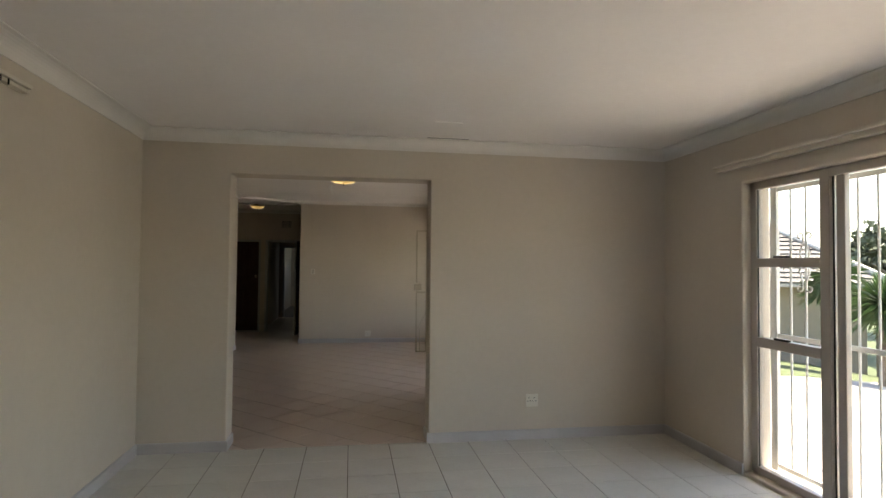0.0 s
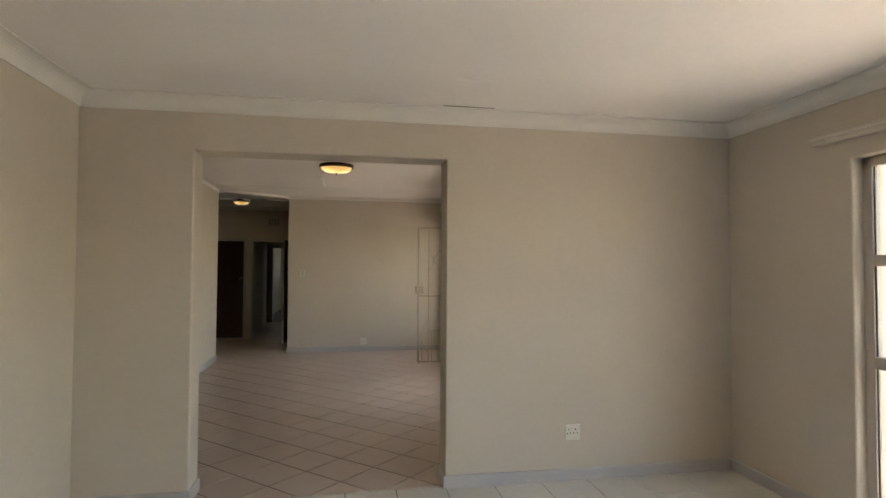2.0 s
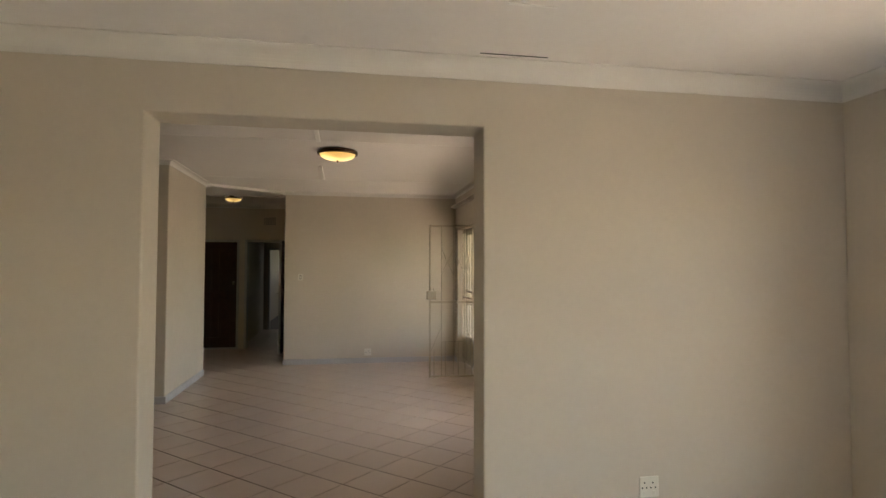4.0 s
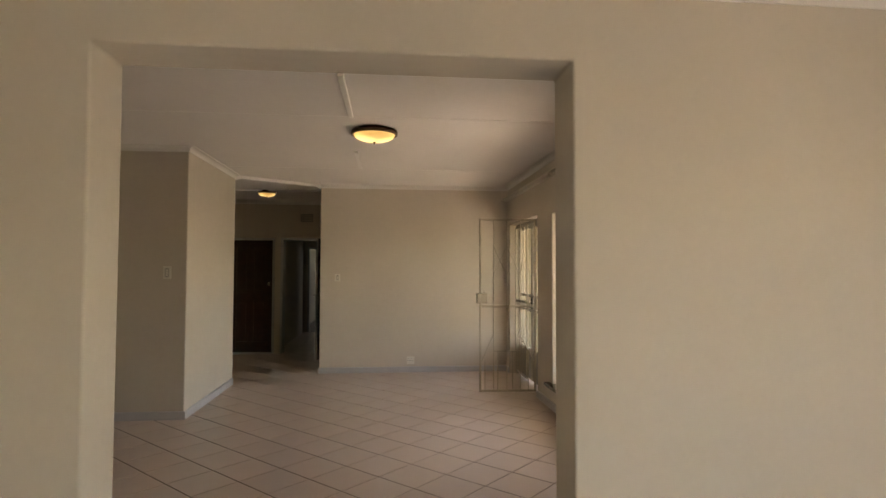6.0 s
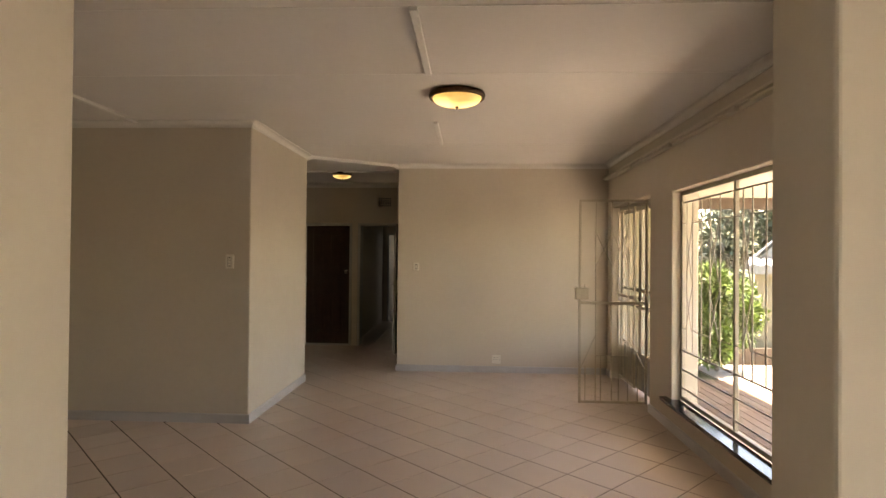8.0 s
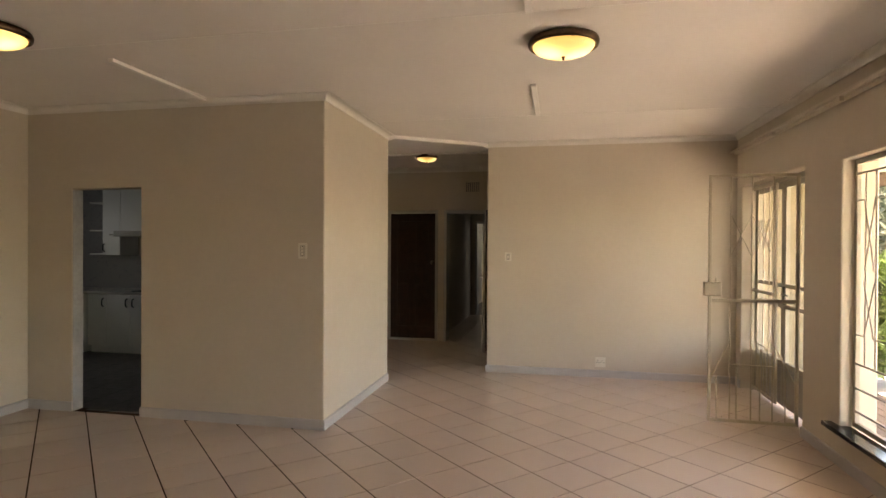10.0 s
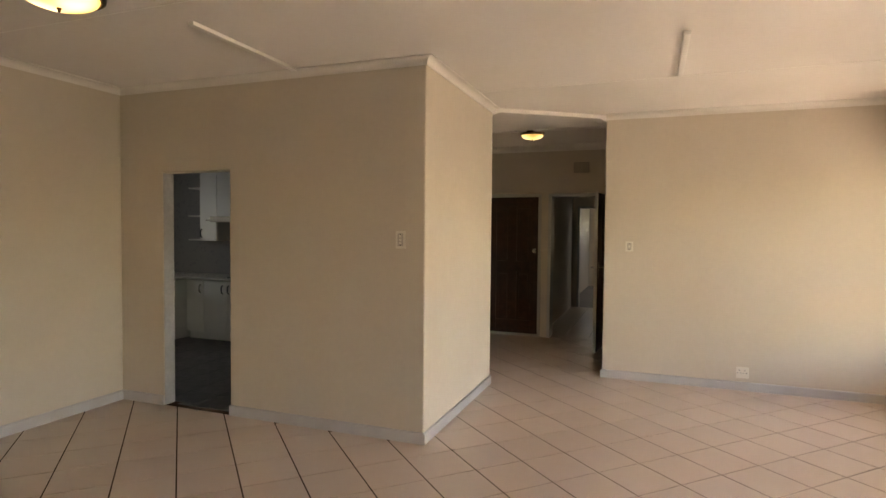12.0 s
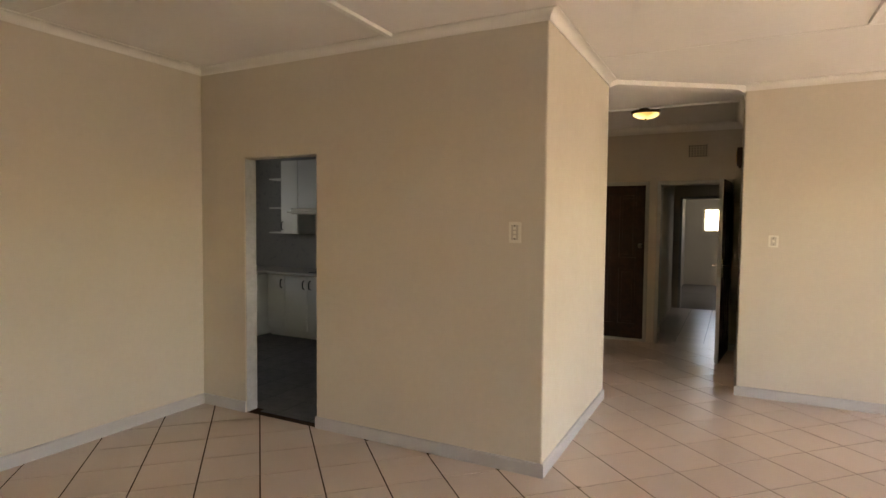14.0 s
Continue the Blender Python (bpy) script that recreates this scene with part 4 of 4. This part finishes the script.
tree("tree", (8.9, 21.0, -1.0), 5.2, 1.9, 5, M_leaf_dark, "grey-green feathery garden tree beyond the shed", 0.26, 5200)
tree("tree", (7.1, 19.5, -1.0), 4.2, 0.6, 8, M_leaf_dark, "small grey-green garden tree with thin foliage", 0.22, 1100)
tree("tree", (22.5, 19.5, -2.2), 5.4, 2.4, 11, M_leaf_dark, "dark green tree behind the roof", 0.35)
tree("tree", (30.0, 27.0, -2.2), 5.4, 2.6, 14, M_leaf_dark, "dark green tree behind the garden", 0.35)
tree("tree", (16.5, 25.0, -2.4), 6.2, 2.0, 17, M_leaf_dark, "dark green tree behind the roof", 0.35)


def yucca(at, trunk, heads, seed, label):
    """A bare trunk that carries tufts of sword-shaped leaves."""
    t = thing("yucca", label, "yucca", at, group="yuccas")
    rng = random.Random(seed)
    limbs([[(0, 0, 0), (0.03, 0.02, trunk * 0.5), tuple(heads[0][0])]] + [[(0.02, 0.01, trunk * 0.4), tuple(h[0])] for h in heads[1:]], 0.06, t)
    for c, r, n in heads:
        verts, faces = [], []
        for _ in range(n):
            a, el = rng.uniform(0, 2 * math.pi), rng.uniform(-0.75, 1.35)
            d = Vector((math.cos(a) * math.cos(el), math.sin(a) * math.cos(el), math.sin(el)))
            side = d.cross(Vector((0, 0, 1))).normalized() * 0.022
            L = r * rng.uniform(0.75, 1.1)
            p = Vector(c) + d * 0.04
            mid, tip = p + d * L * 0.55 + Vector((0, 0, -0.03 * r)), p + d * L + Vector((0, 0, -0.16 * r))
            k = len(verts)
            verts += [p - side * 0.5, p + side * 0.5, mid + side, tip, mid - side]
            faces.append((k, k + 1, k + 2, k + 3, k + 4))
        me = bpy.data.meshes.new("leaf_tuft")
        me.from_pydata([tuple(v) for v in verts], [], faces)
        crown(me, M_spiky, t, "leaf_tuft")
    return t


yucca((7.82, 7.2, -0.25), 1.2, [((0.05, 0.0, 1.25), 0.62, 260), ((0.2, -0.2, 1.0), 0.5, 200)], 21, "spiky green yucca with drooping sword leaves")
yucca((8.45, 8.65, -0.5), 1.8, [((0.0, 0.0, 1.9), 0.5, 200), ((-0.1, 0.2, 1.6), 0.42, 150)], 22, "tall spiky green yucca on a thin trunk")

# ---- neighbouring buildings ----
house = thing("house", "beige plastered house with grey tiled hipped roof", "house", (10.3, 9.83, -1.0), 139.5)
HL, HD, HE = 4.0, 3.6, 2.2
part("wall", box(0, -HD, -0.8, HL, 0, HE), M_house, house)
part("gutter", box(-0.42, -0.02, HE - 0.075, HL + 0.4, 0.42, HE, 0.01), M_white_ext, house, "white gutter and soffit")
rows = 13
run, rise = HD / 2 + 0.42, 1.32
roof_bm = bmesh.new()
core = [roof_bm.verts.new(p) for p in ((-0.42, 0.42, HE), (HL + 0.4, 0.42, HE), (HL + 0.4, -HD - 0.42, HE), (-0.42, -HD - 0.42, HE), (run - 0.42, -HD / 2, HE + rise), (HL + 0.4 - run, -HD / 2, HE + rise))]
for f in ((0, 1, 5, 4), (1, 2, 5), (2, 3, 4, 5), (3, 0, 4)):
    roof_bm.faces.new([core[i] for i in f])
rf = part("roof", roof_bm, M_roof, house, "grey tiled hipped roof")
for i in range(rows):
    u0, u1 = i / rows, (i + 1) / rows
    bm = bmesh.new()
    nrm = Vector((0, rise, run)).normalized()
    x = -0.42 + run * u0
    xe = min(HL + 0.4 - run * u0, 6.0)
    w = 0.3
    off = 0.15 * (i % 2)
    while x < xe - 0.02:
        x2 = min(x + w - (off if x == -0.42 + run * u0 else 0), xe)
        a = Vector((x + 0.006, 0.42 - run * u0, HE + rise * u0)) + nrm * 0.045
        b = Vector((x2 - 0.006, 0.42 - run * u0, HE + rise * u0)) + nrm * 0.045
        c = Vector((x2 - 0.006, 0.42 - run * u1, HE + rise * u1)) + nrm * 0.012
        d = Vector((x + 0.006, 0.42 - run * u1, HE + rise * u1)) + nrm * 0.012
        if x - (-0.42) < run * u1:
            d.x = max(d.x, min(c.x, -0.42 + run * u1))
        lowa, lowb = a - nrm * 0.05, b - nrm * 0.05
        q = [bm.verts.new(v) for v in (a, b, c, d, lowa, lowb)]
        bm.faces.new(q[:4])
        bm.faces.new((q[0], q[1], q[5], q[4]))
        x = x2
    part("tile_course", bm, M_roof, rf)
for s in (0,):
    part("hip_cap", rod((-0.42, 0.42, HE + 0.06), (run - 0.42, -HD / 2, HE + rise + 0.06), 0.06), M_white_ext, rf)
gw = thing("garden_wall", "beige plastered garden wall beyond the lawn", "garden wall", (10.3, 9.6, -1.2), -28)
part("panel", box(0, -0.1, -0.5, 9, 0.1, 2.15, 0.02), M_house, gw)
part("coping", box(-0.05, -0.14, 2.152, 9.05, 0.14, 2.22, 0.015), M_white_ext, gw)
kerb = thing("kerb", "grey concrete garden kerb between paving and lawn", "kerb", (7.62, 4.5, -0.16), 33)
for i in range(9):
    part("kerb_stone", box(i * 1.0, -0.06, -0.4, i * 1.0 + 0.99, 0.06, 0.14, 0.015), M_concrete, kerb)

shed = thing("shed", "white plastered outbuilding with gable roof and corrugated lean-to", "shed", (5.35, 14.4, -0.9), -27)
SW = 2.4
gb2 = bmesh.new()
v = [gb2.verts.new((x, y, z)) for y in (0, 4.0) for x, z in ((0, -0.2), (SW, -0.2), (SW, 2.35), (SW / 2, 3.6), (0, 2.35))]
gb2.faces.new(v[:5])
gb2.faces.new(v[5:][::-1])
for i in range(5):
    j = (i + 1) % 5
    gb2.faces.new((v[i], v[j], v[5 + j], v[5 + i]))
part("wall", gb2, M_white_ext, shed, "white plastered gable wall")
for sx in (-1, 1):
    bm = bmesh.new()
    n = 24
    e0 = Vector((SW / 2 - sx * (SW / 2 + 0.2), -0.25, 2.35 - 0.14 + 0.05))
    r0 = Vector((SW / 2, -0.25, 3.65))
    vs = []
    for k in range(n + 1):
        y = 4.4 * k / n
        wob = 0.02 * (k % 2)
        vs.append((bm.verts.new((e0.x, e0.y + y, e0.z + wob)), bm.verts.new((r0.x, r0.y + y, r0.z + wob))))
    for a, b in zip(vs, vs[1:]):
        bm.faces.new((a[0], b[0], b[1], a[1]))
    ob = part("roof_sheet", bm, M_sheet, shed, "grey corrugated roof sheet")
    ob.modifiers.new("thickness", "SOLIDIFY").thickness = 0.03
part("barge_board", box(-0.2, -0.3, 2.2, 0.0, -0.27, 2.33), M_sheet, shed)
bm = bmesh.new()
vs = []
n = 20
for k in range(n + 1):
    x = -0.1 + 1.8 * k / n
    wob = 0.03 * (k % 2)
    vs.append((bm.verts.new((x, -1.1, 2.28 + wob)), bm.verts.new((x, -0.02, 2.42 + wob))))
for a, b in zip(vs, vs[1:]):
    bm.faces.new((a[0], b[0], b[1], a[1]))
ob = part("lean_to_roof", bm, M_sheet, shed, "grey corrugated lean-to roof")
ob.modifiers.new("thickness", "SOLIDIFY").thickness = 0.03
part("lean_to_wall", box(0.0, -0.95, -0.2, 1.6, -0.85, 2.27), M_ext, shed, "shaded plaster wall")
part("gutter_board", box(-0.1, -1.13, 2.14, 1.7, -1.105, 2.27), M_sheet, shed)
out = thing("outbuilding", "distant white outbuilding with a single-pitch roof", "outbuilding", (5.4, 21.5, -1.0))
part("wall", box(0, 0, -0.2, 2.6, 2.4, 2.3), M_white_ext, out)
ob2 = bmesh.new()
q = [ob2.verts.new(p) for p in ((-0.1, -0.1, 2.95), (2.75, -0.1, 2.28), (2.75, 2.5, 2.28), (-0.1, 2.5, 2.95), (-0.1, -0.1, 3.03), (2.75, -0.1, 2.36), (2.75, 2.5, 2.36), (-0.1, 2.5, 3.03), (-0.1, -0.1, 2.2), (-0.1, 2.5, 2.2))]
for f in ((0, 1, 5, 4), (1, 2, 6, 5), (2, 3, 7, 6), (3, 0, 4, 7), (4, 5, 6, 7), (3, 2, 1, 0), (8, 1, 0), (8, 0, 3, 9)):
    ob2.faces.new([q[i] for i in f])
part("roof", ob2, M_white_ext, out, "pale sheet roof")
hedge = thing("fence", "low dark brown timber fence across the garden", "fence", (3.9, 13.1, -0.5))
for i in range(26):
    part("board", box(i * 0.16, -0.015, -0.3, i * 0.16 + 0.15, 0.015, 0.55, 0.004), M_fascia, hedge)
for z in (0.05, 0.4):
    part("rail", box(0, 0.015, z, 4.15, 0.05, z + 0.07), M_fascia, hedge)


# ---- floor tiles ----
def tile_mesh(poly, h, inset, bev=0.0008):
    """A floor tile: polygon in plan, with a bevelled upper edge."""
    bm = bmesh.new()
    c = Vector((sum(p[0] for p in poly) / len(poly), sum(p[1] for p in poly) / len(poly)))

    def ring(d, z):
        out = []
        for p in poly:
            v = Vector(p) - c
            out.append(bm.verts.new((p[0] - v.x / max(v.length, 1e-6) * d, p[1] - v.y / max(v.length, 1e-6) * d, z)))
        return out

    a, b, t = ring(inset, -0.004), ring(inset, h - bev), ring(inset + bev, h)
    n = len(poly)
    for i in range(n):
        j = (i + 1) % n
        bm.faces.new((a[i], a[j], b[j], b[i]))
        bm.faces.new((b[i], b[j], t[j], t[i]))
    bm.faces.new(t)
    return bm


def clip(poly, x0, y0, x1, y1):
    """The part of a polygon inside a rectangle."""
    for ax_, lim, sgn in ((0, x0, 1), (0, x1, -1), (1, y0, 1), (1, y1, -1)):
        out = []
        for i in range(len(poly)):
            p, q = poly[i - 1], poly[i]
            dp, dq = sgn * (p[ax_] - lim), sgn * (q[ax_] - lim)
            if (dp >= 0) != (dq >= 0):
                u = dp / (dp - dq)
                out.append((p[0] + (q[0] - p[0]) * u, p[1] + (q[1] - p[1]) * u))
            if dq >= 0:
                out.append(q)
        poly = out
        if len(poly) < 3:
            return []
    return poly


def area(poly):
    return abs(sum(poly[i - 1][0] * poly[i][1] - poly[i][0] * poly[i - 1][1] for i in range(len(poly)))) / 2


floors = {o.name: o for o in scene.objects if o.name.startswith("floor_")}


def lay(floor, polys, material, joint, near, name="tile", limit=290):
    """Lays tiles: those in the near stretch one by one, the rest as one part."""
    rest, count, shared = bmesh.new(), 0, None
    for poly, whole in polys:
        cx, cy = sum(p[0] for p in poly) / len(poly), sum(p[1] for p in poly) / len(poly)
        if near(cx, cy) and count < limit:
            if whole and shared is not None:
                ob = new(name, shared)
                ob.parent, ob.location = floor, (cx, cy, 0)
            else:
                ob = part(name, tile_mesh([(x - cx, y - cy) for x, y in poly], 0.0, joint), material, floor)
                ob.location = (cx, cy, 0)
                if whole:
                    shared = ob.data
            count += 1
        else:
            joined(rest, tile_mesh(poly, 0.0, joint))
    if len(rest.faces):
        part(name + "_rest", rest, material, floor)["kind"] = "stuff"
    else:
        rest.free()


PITCH = 0.48496
TURN = math.radians(0.44)
# stretches of floor in which a tile lies uncut
OPEN_B = ((-1.89, 5.02, 1.84, 11.05), (-4.745, 5.02, 1.84, 8.66), (-1.89, 5.02, -0.875, 12.99), (-3.2, 10.376, -0.875, 12.99), (-0.88, 4.815, 0.755, 8.0), (1.0, 9.35, 2.03, 10.87), (-1.75, 12.0, -0.99, 13.22))
# joints are wide along one diagonal; thinned along the other, where glare makes them faint
WIDE, THIN = 0.0062, 0.0042


def diagonal(a, b):
    u, v = (a + b) / 2, (b - a) / 2
    return (-1.1834 + u * math.cos(TURN) - v * math.sin(TURN), 8.6422 + u * math.sin(TURN) + v * math.cos(TURN))


polys = []
for i in range(-24, 34):
    for k in range(-34, 30):
        a0, a1 = i * PITCH + THIN, (i + 1) * PITCH - THIN
        b0, b1 = k * PITCH + WIDE, (k + 1) * PITCH - WIDE
        quad = [diagonal(a, b) for a, b in ((a0, b0), (a1, b0), (a1, b1), (a0, b1))]
        if any(all(r[0] <= p[0] <= r[2] and r[1] <= p[1] <= r[3] for p in quad) for r in OPEN_B):
            polys.append((quad, True))
            continue
        for r in ((-4.745, 5.02, 1.84, 8.66), (-1.89, 8.66, 1.84, 11.05), (-3.2, 11.05, -0.875, 12.99), (-3.2, 10.376, -1.89, 11.05), (-0.88, 4.815, 0.755, 5.02), (1.84, 9.35, 2.03, 10.87), (-1.75, 12.99, -0.99, 13.22)):
            c = clip(quad, *r)
            if c and area(c) > 0.0008:
                polys.append((c, False))
lay(floors["floor_b"], polys, M_tile_b, 0.0003, lambda x, y: -3.6 < x < 1.84 and 6.3 < y < 11.05)
polys = []
T = 0.3355
for i in range(-6, 12):
    for k in range(-24, 4):
        x0, y0 = 0.087 + i * T, 4.781 + k * T
        quad = [(x0, y0), (x0 + T, y0), (x0 + T, y0 + T), (x0, y0 + T)]
        for r in ((-1.55, -2.5, 2.92, 4.79), (-0.88, 4.79, 0.755, 4.812)):
            c = clip(quad, *r)
            if c and area(c) > 0.0008:
                polys.append((c, len(c) == 4 and area(c) > 0.99999 * area(quad)))
lay(floors["floor_a"], polys, M_tile_a, 0.0035, lambda x, y: y > 1.0)
for fl, x0, y0, x1, y1, m in (("floor_kitchen", -7.4, 8.725, -3.43, 11.6, M_slate), ("floor_passage", -1.9, 13.22, -0.875, 16.4, M_tile_b)):
    polys = []
    for i in range(14):
        for k in range(14):
            q = [(x0 + i * T, y0 + k * T), (x0 + (i + 1) * T, y0 + k * T), (x0 + (i + 1) * T, y0 + (k + 1) * T), (x0 + i * T, y0 + (k + 1) * T)]
            for r in (((-7.4, 8.775, -3.43, 11.6), (-4.2, 8.725, -3.535, 8.775)) if fl == "floor_kitchen" else ((x0, y0, x1, y1),)):
                c = clip(q, *r)
                if c and area(c) > 0.0008:
                    polys.append((c, len(c) == 4 and area(c) > 0.99999 * area(q)))
    lay(floors[fl], polys, m, 0.003, lambda x, y: True, limit=200)
